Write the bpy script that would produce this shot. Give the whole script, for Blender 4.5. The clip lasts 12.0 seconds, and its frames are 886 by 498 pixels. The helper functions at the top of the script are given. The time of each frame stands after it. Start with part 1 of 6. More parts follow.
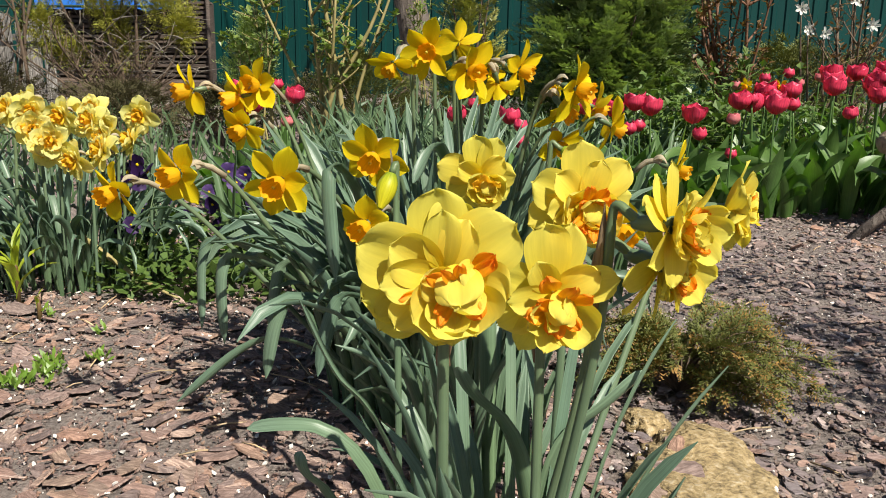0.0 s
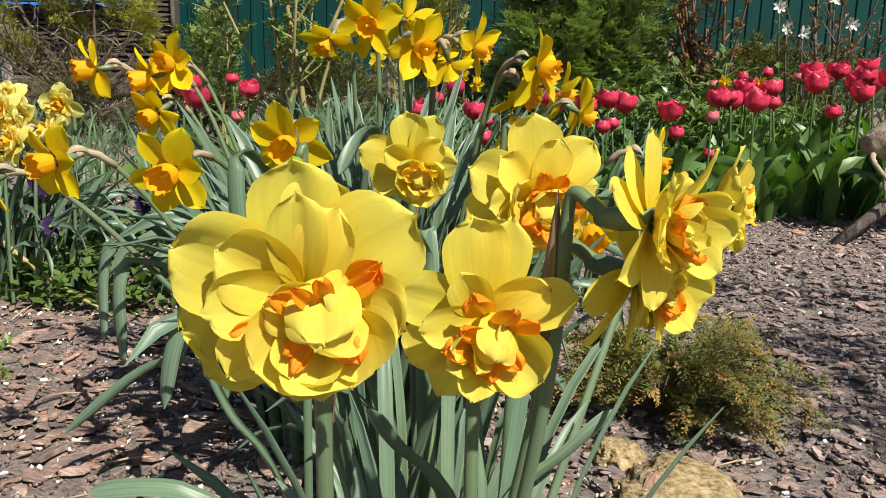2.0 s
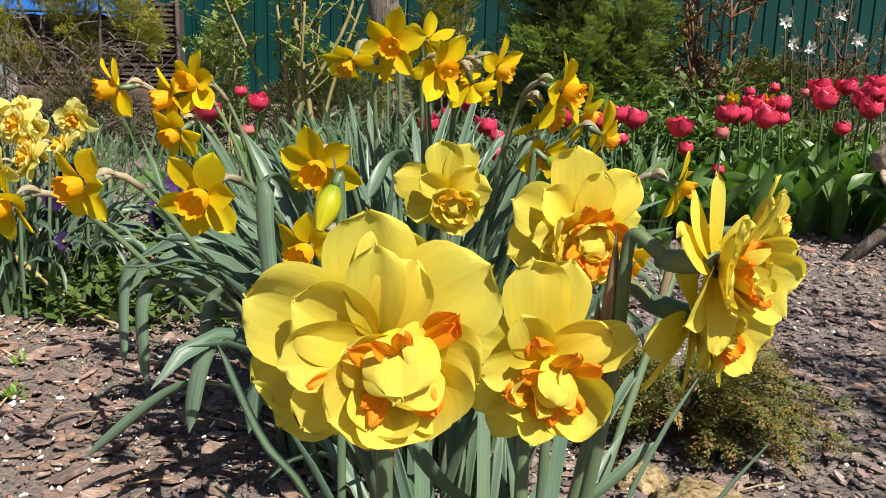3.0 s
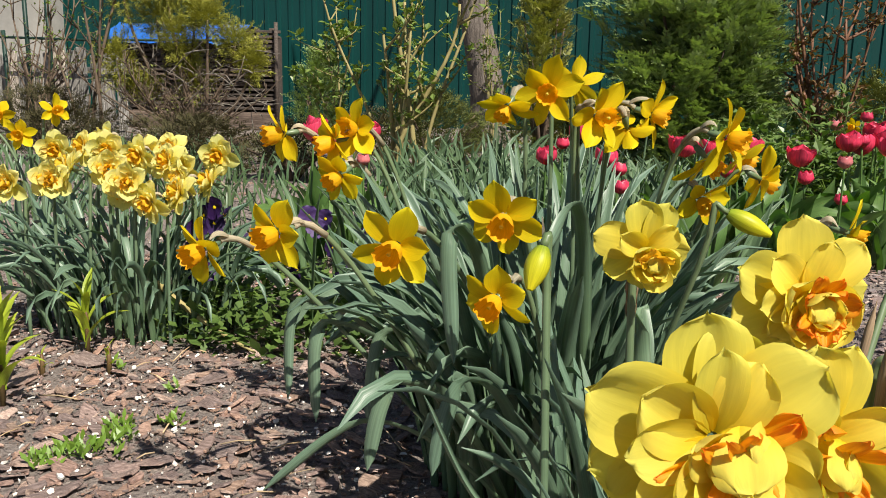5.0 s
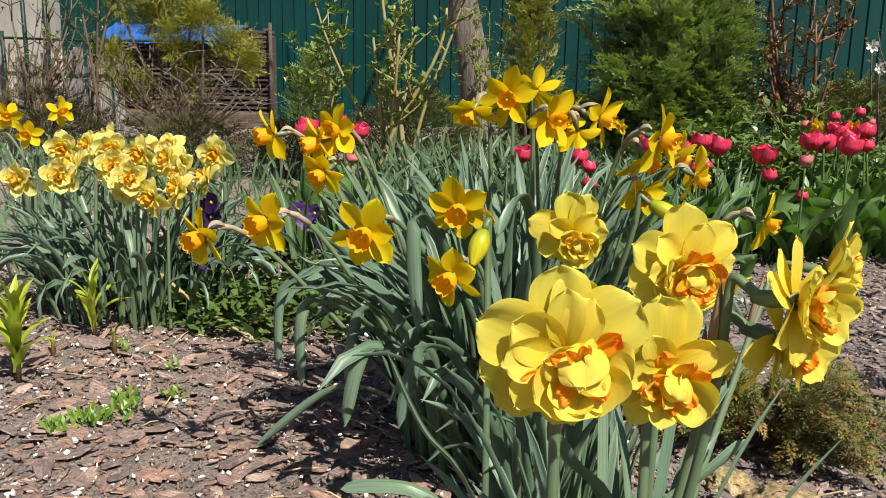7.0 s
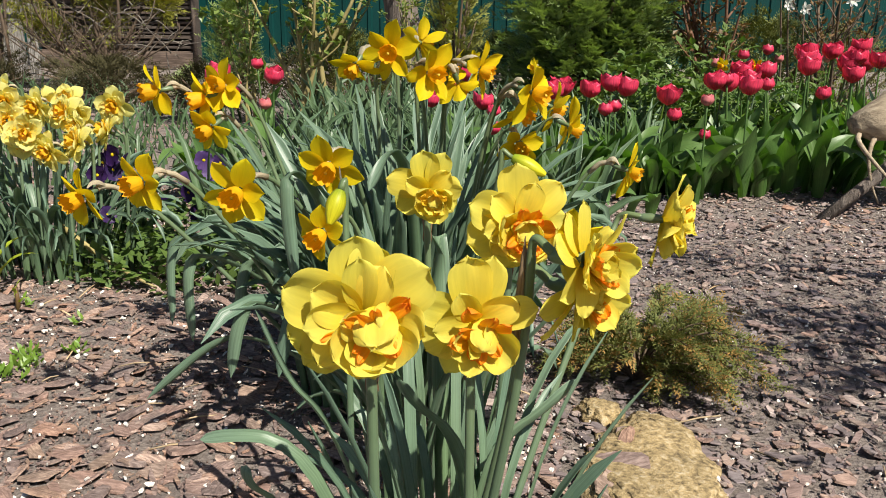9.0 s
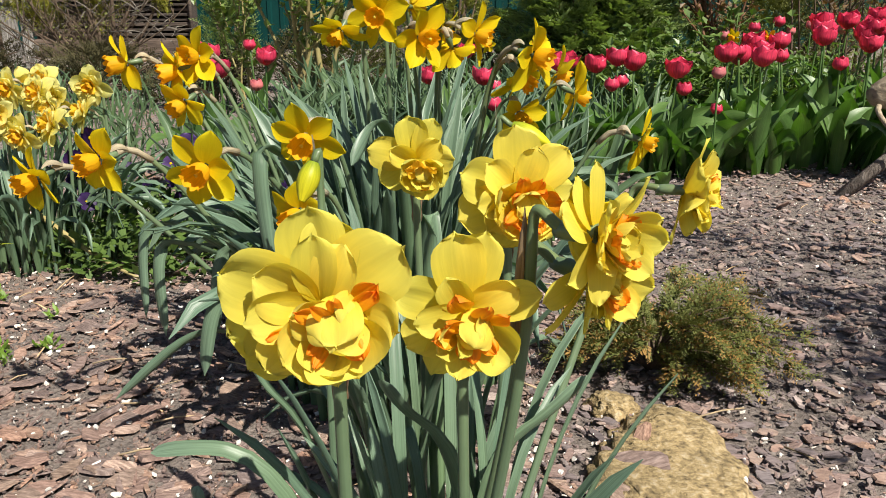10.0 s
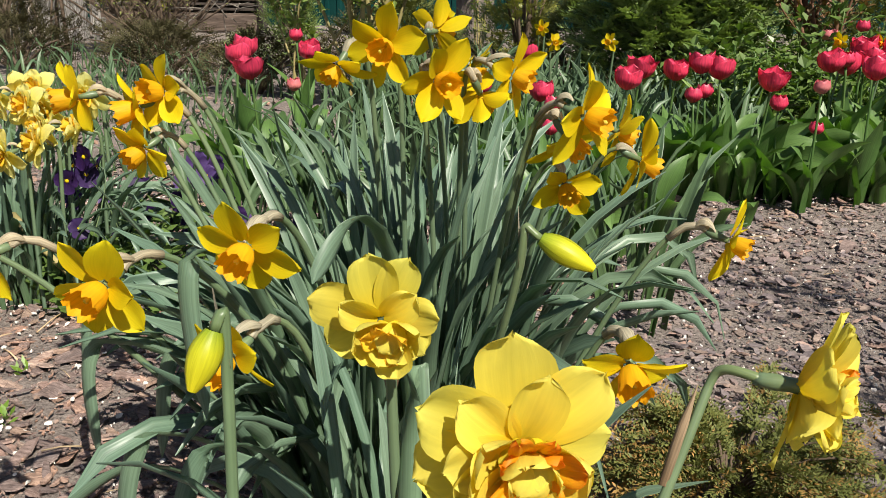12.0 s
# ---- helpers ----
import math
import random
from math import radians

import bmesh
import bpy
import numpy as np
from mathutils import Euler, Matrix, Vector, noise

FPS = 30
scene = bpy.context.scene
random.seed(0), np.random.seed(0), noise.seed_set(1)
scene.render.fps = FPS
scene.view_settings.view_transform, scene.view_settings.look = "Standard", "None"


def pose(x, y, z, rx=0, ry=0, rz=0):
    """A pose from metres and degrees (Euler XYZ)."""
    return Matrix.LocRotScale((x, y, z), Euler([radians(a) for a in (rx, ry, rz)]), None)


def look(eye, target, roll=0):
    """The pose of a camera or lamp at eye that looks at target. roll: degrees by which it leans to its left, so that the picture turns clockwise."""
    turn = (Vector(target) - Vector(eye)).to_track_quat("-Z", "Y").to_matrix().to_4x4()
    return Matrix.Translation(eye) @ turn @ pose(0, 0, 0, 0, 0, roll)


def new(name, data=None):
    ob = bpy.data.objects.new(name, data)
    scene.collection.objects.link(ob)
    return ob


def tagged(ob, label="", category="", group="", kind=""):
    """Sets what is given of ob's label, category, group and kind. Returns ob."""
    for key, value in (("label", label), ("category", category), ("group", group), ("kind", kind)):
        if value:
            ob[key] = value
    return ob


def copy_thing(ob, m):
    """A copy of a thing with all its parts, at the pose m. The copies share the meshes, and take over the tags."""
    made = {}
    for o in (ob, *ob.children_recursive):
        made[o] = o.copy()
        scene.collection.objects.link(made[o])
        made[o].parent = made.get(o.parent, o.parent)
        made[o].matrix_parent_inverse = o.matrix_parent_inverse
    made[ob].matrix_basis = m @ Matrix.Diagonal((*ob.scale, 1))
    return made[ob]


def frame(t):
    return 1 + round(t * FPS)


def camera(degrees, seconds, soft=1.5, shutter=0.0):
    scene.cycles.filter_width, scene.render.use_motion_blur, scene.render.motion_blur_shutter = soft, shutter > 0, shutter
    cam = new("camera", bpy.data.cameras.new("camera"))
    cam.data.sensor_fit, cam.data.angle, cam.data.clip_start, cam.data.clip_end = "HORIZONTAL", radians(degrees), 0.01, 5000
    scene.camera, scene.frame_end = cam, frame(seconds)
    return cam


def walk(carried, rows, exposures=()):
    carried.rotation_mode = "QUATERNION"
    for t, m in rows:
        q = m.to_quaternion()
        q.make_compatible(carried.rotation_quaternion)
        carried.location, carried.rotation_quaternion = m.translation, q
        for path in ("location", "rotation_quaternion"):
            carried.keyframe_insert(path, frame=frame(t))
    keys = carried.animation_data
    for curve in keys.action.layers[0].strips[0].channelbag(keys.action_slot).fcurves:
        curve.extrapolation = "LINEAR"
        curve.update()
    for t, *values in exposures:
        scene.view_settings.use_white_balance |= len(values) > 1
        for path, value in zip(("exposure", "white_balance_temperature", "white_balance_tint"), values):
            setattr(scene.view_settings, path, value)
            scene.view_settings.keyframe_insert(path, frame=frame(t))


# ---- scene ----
cam = camera(57.0, 12.0, 0.95)
PATH = [
    (0, (0.194, 0.043, 0.573), (0.032, 1.986, 0.129), 0.8),
    (0.5, (0.212, 0.099, 0.549), (0.054, 2.043, 0.106), 0.9),
    (1, (0.222, 0.152, 0.537), (0.079, 2.097, 0.093), 1.1),
    (1.5, (0.223, 0.194, 0.529), (0.1, 2.141, 0.089), 1.3),
    (2, (0.227, 0.222, 0.534), (0.123, 2.172, 0.102), 1.3),
    (2.5, (0.215, 0.225, 0.546), (0.121, 2.178, 0.126), 1.5),
    (3, (0.195, 0.226, 0.549), (0.091, 2.181, 0.14), 1.6),
    (3.2, (0.183, 0.22, 0.556), (0.072, 2.176, 0.15), 1.6),
    (4.8, (0.09, 0.197, 0.585), (-0.185, 2.143, 0.211), 1.1),
    (5, (0.085, 0.197, 0.586), (-0.211, 2.14, 0.215), 1.1),
    (5.5, (0.079, 0.188, 0.587), (-0.258, 2.124, 0.217), 1.1),
    (6, (0.084, 0.172, 0.583), (-0.267, 2.106, 0.214), 1.0),
    (6.5, (0.102, 0.132, 0.593), (-0.231, 2.069, 0.225), 1.0),
    (7, (0.147, 0.051, 0.599), (-0.138, 1.995, 0.224), 1.1),
    (7.5, (0.175, 0.023, 0.572), (-0.051, 1.97, 0.173), 1.1),
    (7.7, (0.189, 0.016, 0.572), (-0.014, 1.962, 0.155), 1.1),
    (9.3, (0.254, 0.025, 0.639), (0.118, 1.947, 0.103), 0.5),
    (9.5, (0.258, 0.047, 0.62), (0.117, 1.968, 0.079), 0.2),
    (10, (0.253, 0.132, 0.595), (0.099, 2.048, 0.04), -0.4),
    (10.5, (0.236, 0.221, 0.607), (0.059, 2.13, 0.036), -1.0),
    (11, (0.231, 0.305, 0.627), (0.019, 2.204, 0.037), -1.0),
    (11.5, (0.251, 0.377, 0.649), (-0.007, 2.266, 0.044), -0.2),
    (12, (0.286, 0.463, 0.665), (-0.033, 2.339, 0.048), 0.6),
]
walk(cam, [(t, look(eye, target, roll)) for t, eye, target, roll in PATH])

# ---- world, sun ----
SUN = Vector((0.44, -0.50, 0.80)).normalized()
world = bpy.data.worlds.new("sky")
scene.world = world
world.use_nodes = True
sky = world.node_tree.nodes.new("ShaderNodeTexSky")
sky.sky_type, sky.sun_disc = "NISHITA", False
sky.sun_elevation, sky.sun_rotation = math.asin(SUN.z), math.atan2(SUN.x, SUN.y)
world.node_tree.links.new(sky.outputs[0], world.node_tree.nodes["Background"].inputs[0])
world.node_tree.nodes["Background"].inputs[1].default_value = 0.047
sun = new("sun", bpy.data.lights.new("sun", "SUN"))
sun.data.energy, sun.data.angle, sun.data.color = 5.0, radians(0.6), (1.0, 0.945, 0.82)
sun.matrix_basis = look(SUN * 20, (0, 0, 0))
scene.view_settings.exposure = 0.73


# ---- materials ----
def nodes_of(name):
    mat = bpy.data.materials.new(name)
    mat.use_nodes = True
    nt = mat.node_tree
    return mat, nt, nt.nodes["Principled BSDF"], nt.nodes["Material Output"]


def add(nt, kind, **inputs):
    n = nt.nodes.new(kind)
    for k, v in inputs.items():
        n.inputs[k.replace("_", " ")].default_value = v
    return n


def ramp(nt, fac, stops):
    r = nt.nodes.new("ShaderNodeValToRGB")
    els = r.color_ramp.elements
    while len(els) < len(stops):
        els.new(0.5)
    for e, (p, c) in zip(els, stops):
        e.position, e.color = p, (*c, 1)
    nt.links.new(fac, r.inputs[0])
    return r


def scaled_coord(nt, scale, space="Object"):
    tc, mp = nt.nodes.new("ShaderNodeTexCoord"), nt.nodes.new("ShaderNodeMapping")
    mp.inputs["Scale"].default_value = scale
    nt.links.new(tc.outputs[space], mp.inputs[0])
    return mp.outputs[0]


def mixed(nt, kind, fac, a, b):
    m = nt.nodes.new("ShaderNodeMix")
    m.data_type, m.blend_type = "RGBA", kind
    for sock, v in ((m.inputs[0], fac), (m.inputs[6], a), (m.inputs[7], b)):
        if hasattr(v, "links"):
            nt.links.new(v, sock)
        else:
            sock.default_value = v if isinstance(v, float) else (*v, 1)
    return m.outputs[2]


def bumped(nt, bsdf, height, strength, dist):
    b = add(nt, "ShaderNodeBump", Strength=strength, Distance=dist)
    nt.links.new(height, b.inputs["Height"])
    nt.links.new(b.outputs[0], bsdf.inputs["Normal"])
    return b


def thin_material(name, base, tip, vary, rough, through_amount, through_tint, stripes=26.0, spec=0.3, island=False, relief=0.0006):
    """Petals and leaves: colour from base to tip along the sheet, fine lengthwise veins, light coming through."""
    mat, nt, bsdf, out = nodes_of(name)
    uv = nt.nodes.new("ShaderNodeTexCoord")
    sep = nt.nodes.new("ShaderNodeSeparateXYZ")
    nt.links.new(uv.outputs["UV"], sep.inputs[0])
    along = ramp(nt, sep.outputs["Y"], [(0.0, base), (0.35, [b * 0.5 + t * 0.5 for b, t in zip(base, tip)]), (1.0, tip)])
    mp = nt.nodes.new("ShaderNodeMapping")
    mp.inputs["Scale"].default_value = (stripes, 1.5, 1)
    nt.links.new(uv.outputs["UV"], mp.inputs[0])
    veins = add(nt, "ShaderNodeTexNoise", Scale=1.0, Detail=3.0)
    nt.links.new(mp.outputs[0], veins.inputs[0])
    vr = ramp(nt, veins.outputs[0], [(0.3, (1 - vary,) * 3), (0.7, (1 + vary * 0.4,) * 3)])
    col = mixed(nt, "MULTIPLY", 1.0, along.outputs[0], vr.outputs[0])
    blotch = add(nt, "ShaderNodeTexNoise", Scale=1.0, Detail=2.0)
    nt.links.new(scaled_coord(nt, (28, 28, 28)), blotch.inputs[0])
    br = ramp(nt, blotch.outputs[0], [(0.3, (0.88, 0.89, 0.88)), (0.7, (1.06, 1.06, 1.06))])
    col = mixed(nt, "MULTIPLY", 1.0, col, br.outputs[0])
    rnd = nt.nodes.new("ShaderNodeNewGeometry" if island else "ShaderNodeObjectInfo")
    rr = ramp(nt, rnd.outputs["Random Per Island" if island else "Random"], [(0.0, (0.78, 0.84, 0.84)), (1.0, (1.15, 1.08, 1.0))])
    col = mixed(nt, "MULTIPLY", 0.7, col, rr.outputs[0])
    nt.links.new(col, bsdf.inputs["Base Color"])
    bsdf.inputs["Roughness"].default_value = rough
    bsdf.inputs["Specular IOR Level"].default_value = spec
    bumped(nt, bsdf, veins.outputs[0], 0.35 if relief < 0.0008 else 0.5, relief)
    tr = nt.nodes.new("ShaderNodeBsdfTranslucent")
    nt.links.new(mixed(nt, "MULTIPLY", 1.0, col, through_tint), tr.inputs[0])
    mx = add(nt, "ShaderNodeMixShader", Fac=through_amount)
    nt.links.new(bsdf.outputs[0], mx.inputs[1])
    nt.links.new(tr.outputs[0], mx.inputs[2])
    nt.links.new(mx.outputs[0], out.inputs[0])
    return mat


def rough_material(name, stops, scale, rough=0.85, bump=0.4, dist=0.004, stretch=(1, 1, 1), random_tint=0.0, island=False, detail=6.0, earthy=False):
    """Opaque surfaces: colour from fractal noise at two scales, relief from the same noise."""
    mat, nt, bsdf, out = nodes_of(name)
    co = scaled_coord(nt, stretch)
    n1 = add(nt, "ShaderNodeTexNoise", Scale=scale, Detail=detail, Roughness=0.65)
    n2 = add(nt, "ShaderNodeTexNoise", Scale=scale * 0.13, Detail=3.0)
    nt.links.new(co, n1.inputs[0])
    nt.links.new(co, n2.inputs[0])
    col = ramp(nt, n1.outputs[0], stops).outputs[0]
    big = ramp(nt, n2.outputs[0], [(0.3, (0.8, 0.8, 0.8)), (0.7, (1.15, 1.13, 1.1))])
    col = mixed(nt, "MULTIPLY", 1.0, col, big.outputs[0])
    if random_tint:
        rnd = nt.nodes.new("ShaderNodeNewGeometry" if island else "ShaderNodeObjectInfo")
        lo, hi = 1 - random_tint, 1 + random_tint
        rr = ramp(nt, rnd.outputs["Random Per Island" if island else "Random"],
                  [(0.0, (0.62, 0.60, 0.62)), (0.25, (0.90, 0.86, 0.86)), (0.42, (1.12, 0.93, 0.84)), (0.55, (0.92, 0.92, 0.95)), (0.72, (1.15, 1.05, 0.90)), (0.86, (1.42, 1.10, 0.90)), (0.93, (1.5, 1.38, 1.24)), (1.0, (1.75, 1.68, 1.60))]
                  if earthy else [(0.0, (lo, lo, lo)), (0.45, (1.0, 0.98, 0.97)), (0.8, (hi * 1.04, hi * 0.95, hi * 0.89)), (1.0, (hi * 1.25, hi * 1.13, hi * 1.04))])
        col = mixed(nt, "MULTIPLY", 1.0, col, rr.outputs[0])
    nt.links.new(col, bsdf.inputs["Base Color"])
    bsdf.inputs["Roughness"].default_value = rough
    bsdf.inputs["Specular IOR Level"].default_value = 0.25
    bumped(nt, bsdf, n1.outputs[0], bump, dist)
    return mat


M = {}
M["petal_gold"] = thin_material("golden_petal", (0.76, 0.515, 0.005), (0.78, 0.63, 0.013), 0.08, 0.58, 0.42, (1.0, 0.95, 0.5), 26.0, 0.15)
M["cup_orange"] = thin_material("orange_cup", (0.88, 0.62, 0.010), (0.90, 0.44, 0.008), 0.14, 0.6, 0.44, (1.0, 0.88, 0.6), 40.0)
M["petal_lemon"] = thin_material("lemon_petal", (0.79, 0.585, 0.015), (0.80, 0.715, 0.14), 0.07, 0.6, 0.45, (1.0, 0.95, 0.35), 14.0, 0.15, relief=0.0007)
M["petal_pale"] = thin_material("pale_yellow_petal", (0.90, 0.76, 0.08), (0.92, 0.86, 0.36), 0.10, 0.6, 0.50, (1.0, 0.97, 0.55), 14.0, relief=0.0009)
M["frill_gold"] = thin_material("golden_frill", (0.93, 0.74, 0.05), (0.93, 0.53, 0.03), 0.14, 0.6, 0.42, (1.0, 0.9, 0.6), 20.0)
M["frill_red"] = thin_material("orange_red_frill", (0.88, 0.63, 0.012), (0.92, 0.27, 0.010), 0.10, 0.55, 0.45, (1.0, 0.8, 0.6))
M["leaf_blue"] = thin_material("blue_green_leaf", (0.14, 0.225, 0.11), (0.175, 0.265, 0.195), 0.34, 0.40, 0.28, (1.0, 1.35, 0.35), 22.0, 0.45)
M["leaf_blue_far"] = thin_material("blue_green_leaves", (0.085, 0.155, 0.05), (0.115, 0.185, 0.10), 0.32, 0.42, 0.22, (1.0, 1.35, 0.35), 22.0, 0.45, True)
M["stem_green"] = thin_material("green_stem", (0.11, 0.17, 0.115), (0.14, 0.19, 0.08), 0.2, 0.4, 0.05, (1.0, 1.3, 0.4), 10.0, 0.45)
M["bud_green"] = thin_material("yellow_green_bud", (0.22, 0.30, 0.02), (0.74, 0.66, 0.02), 0.2, 0.45, 0.2, (1.0, 1.0, 0.4), 14.0)
M["dry_sheath"] = thin_material("dry_brown_sheath", (0.20, 0.13, 0.075), (0.40, 0.29, 0.19), 0.5, 0.75, 0.25, (1.0, 0.9, 0.7), 18.0)
M["spathe"] = thin_material("papery_sheath", (0.44, 0.37, 0.25), (0.56, 0.49, 0.37), 0.5, 0.75, 0.30, (1.0, 0.92, 0.75), 18.0)
M["petal_red"] = thin_material("red_tulip_petal", (0.66, 0.035, 0.08), (0.82, 0.065, 0.16), 0.42, 0.38, 0.30, (1.0, 0.5, 0.5), 16.0, 0.45)
M["petal_pink"] = thin_material("pink_petal", (0.66, 0.30, 0.25), (0.72, 0.18, 0.22), 0.2, 0.4, 0.30, (1.0, 0.6, 0.6))
M["leaf_tulip"] = thin_material("tulip_leaf", (0.075, 0.155, 0.035), (0.125, 0.225, 0.065), 0.28, 0.42, 0.28, (1.1, 1.5, 0.3), 20.0, 0.5)
M["petal_violet"] = thin_material("violet_petal", (0.022, 0.008, 0.05), (0.042, 0.016, 0.10), 0.3, 0.5, 0.25, (0.9, 0.6, 1.2))
M["petal_mauve"] = thin_material("mauve_petal", (0.06, 0.03, 0.13), (0.11, 0.06, 0.21), 0.3, 0.5, 0.25, (0.9, 0.7, 1.2))
M["leaf_viola"] = thin_material("viola_leaf", (0.06, 0.11, 0.025), (0.13, 0.20, 0.05), 0.3, 0.45, 0.22, (1.0, 1.3, 0.4), 8.0, 0.4, True)
M["leaf_lily"] = thin_material("fresh_green_leaf", (0.30, 0.40, 0.03), (0.42, 0.50, 0.05), 0.2, 0.38, 0.35, (1.0, 1.0, 0.3), 16.0, 0.45)
M["leaf_weed"] = thin_material("weed_leaf", (0.12, 0.22, 0.03), (0.19, 0.31, 0.05), 0.2, 0.4, 0.3, (1.0, 1.1, 0.3), 8.0, 0.4, True)
# thuja greens: shade at the spray base and sun on the tips are coloured in
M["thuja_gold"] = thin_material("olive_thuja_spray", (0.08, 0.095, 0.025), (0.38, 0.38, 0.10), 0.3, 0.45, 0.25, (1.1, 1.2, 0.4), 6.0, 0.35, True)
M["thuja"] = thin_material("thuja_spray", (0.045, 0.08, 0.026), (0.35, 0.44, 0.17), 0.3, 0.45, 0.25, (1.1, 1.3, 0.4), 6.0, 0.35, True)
M["juniper_gold"] = thin_material("golden_juniper_spray", (0.15, 0.16, 0.025), (0.40, 0.39, 0.06), 0.3, 0.55, 0.2, (1.1, 1.1, 0.4), 6.0, 0.3, True)
M["juniper"] = thin_material("juniper_spray", (0.055, 0.085, 0.022), (0.20, 0.21, 0.06), 0.3, 0.6, 0.15, (1.1, 1.1, 0.4), 6.0, 0.3, True)
M["juniper_tip"] = thin_material("bronzed_juniper_spray", (0.16, 0.12, 0.03), (0.42, 0.24, 0.08), 0.3, 0.6, 0.15, (1.1, 1.0, 0.5), 6.0, 0.3, True)
M["dry_brush"] = thin_material("brown_brush_spray", (0.025, 0.024, 0.012), (0.095, 0.085, 0.036), 0.3, 0.7, 0.12, (1.1, 1.0, 0.5), 6.0, 0.25, True)
M["leaf_rose"] = thin_material("rose_leaf", (0.12, 0.19, 0.04), (0.20, 0.27, 0.07), 0.25, 0.4, 0.3, (1.1, 1.2, 0.3), 8.0, 0.45, True)
M["leaf_bronze"] = thin_material("bronze_leaf", (0.13, 0.10, 0.04), (0.20, 0.11, 0.05), 0.25, 0.45, 0.3, (1.1, 0.9, 0.4), 8.0, 0.4, True)
M["leaf_perennial"] = thin_material("perennial_leaf", (0.08, 0.14, 0.035), (0.15, 0.22, 0.06), 0.25, 0.4, 0.25, (1.1, 1.4, 0.3), 14.0, 0.45, True)
M["petal_white"] = thin_material("white_petal", (0.78, 0.76, 0.70), (0.82, 0.82, 0.80), 0.08, 0.5, 0.3, (1.0, 1.0, 1.0))
M["soil"] = rough_material("mulch_soil", [(0.28, (0.085, 0.068, 0.062)), (0.48, (0.21, 0.175, 0.16)), (0.7, (0.32, 0.275, 0.255))], 110.0, 0.95, 1.0, 0.012, detail=9.0)
M["bark"] = rough_material("bark_chip", [(0.25, (0.080, 0.060, 0.055)), (0.5, (0.215, 0.165, 0.152)), (0.75, (0.40, 0.325, 0.30))], 70.0, 0.9, 0.8, 0.004, (1, 4, 1), 0.4, True, earthy=True)
M["bark_near"] = rough_material("bark_flake", [(0.25, (0.080, 0.060, 0.055)), (0.5, (0.215, 0.165, 0.152)), (0.75, (0.40, 0.325, 0.30))], 70.0, 0.9, 0.8, 0.004, (1, 4, 1), 0.4, earthy=True)
M["bark_grey"] = rough_material("grey_bark_chip", [(0.25, (0.115, 0.096, 0.098)), (0.5, (0.225, 0.190, 0.192)), (0.8, (0.33, 0.29, 0.29))], 70.0, 0.9, 0.7, 0.004, (1, 4, 1), 0.38, True, earthy=True)
M["white_bit"] = rough_material("white_grit", [(0.2, (0.50, 0.48, 0.46)), (0.8, (0.76, 0.75, 0.73))], 90.0, 0.7, 0.3, 0.001, (1, 1, 1), 0.25, True)
M["straw"] = rough_material("dry_straw", [(0.2, (0.30, 0.22, 0.13)), (0.8, (0.52, 0.41, 0.27))], 60.0, 0.8, 0.3, 0.001, (1, 1, 1), 0.2, True)
M["sandstone"] = rough_material("sandstone", [(0.30, (0.07, 0.052, 0.035)), (0.42, (0.22, 0.165, 0.09)), (0.53, (0.36, 0.27, 0.14)), (0.66, (0.46, 0.38, 0.26))], 85.0, 0.95, 1.0, 0.007, detail=12.0)
M["trunk"] = rough_material("grey_trunk_bark", [(0.25, (0.06, 0.048, 0.042)), (0.5, (0.15, 0.125, 0.11)), (0.8, (0.26, 0.225, 0.20))], 16.0, 0.9, 0.9, 0.02, (3, 3, 0.5))
M["twig"] = rough_material("brown_twig", [(0.25, (0.07, 0.048, 0.035)), (0.8, (0.17, 0.125, 0.09))], 40.0, 0.85, 0.4, 0.002)
M["grey_twig"] = rough_material("grey_twig", [(0.25, (0.09, 0.078, 0.068)), (0.8, (0.24, 0.215, 0.19))], 40.0, 0.85, 0.4, 0.002)
M["red_cane"] = rough_material("red_brown_cane", [(0.25, (0.10, 0.045, 0.03)), (0.8, (0.24, 0.13, 0.08))], 30.0, 0.65, 0.3, 0.002)
M["cane"] = rough_material("green_brown_cane", [(0.25, (0.17, 0.15, 0.05)), (0.8, (0.40, 0.33, 0.16))], 25.0, 0.6, 0.3, 0.002, (1, 1, 0.3))
M["old_wood"] = rough_material("weathered_wood", [(0.32, (0.03, 0.027, 0.026)), (0.5, (0.22, 0.21, 0.20)), (0.72, (0.52, 0.51, 0.50))], 16.0, 0.9, 0.6, 0.004, (6, 6, 0.5), 0.35)
M["brown_slat"] = rough_material("brown_slat", [(0.25, (0.022, 0.017, 0.015)), (0.8, (0.135, 0.112, 0.10))], 14.0, 0.85, 0.5, 0.004, (0.6, 6, 6), 0.35)
M["drift"] = rough_material("bleached_stump", [(0.25, (0.14, 0.105, 0.075)), (0.5, (0.31, 0.25, 0.18)), (0.8, (0.44, 0.37, 0.28))], 18.0, 0.85, 0.8, 0.01, (1, 3, 3))
M["plaster"] = rough_material("light_plaster", [(0.2, (0.25, 0.24, 0.225)), (0.8, (0.35, 0.34, 0.32))], 9.0, 0.9, 0.3, 0.003)
M["tarp"] = rough_material("blue_tarpaulin", [(0.2, (0.015, 0.09, 0.36)), (0.8, (0.03, 0.15, 0.50))], 8.0, 0.45, 0.3, 0.01)
M["fence_green"] = rough_material("green_sheet_metal", [(0.2, (0.002, 0.027, 0.026)), (0.8, (0.005, 0.046, 0.043))], 3.0, 0.35, 0.05, 0.002, (1, 1, 0.2))
M["rail_green"] = rough_material("green_painted_metal", [(0.2, (0.008, 0.022, 0.018)), (0.8, (0.018, 0.045, 0.035))], 20.0, 0.45, 0.2, 0.002)


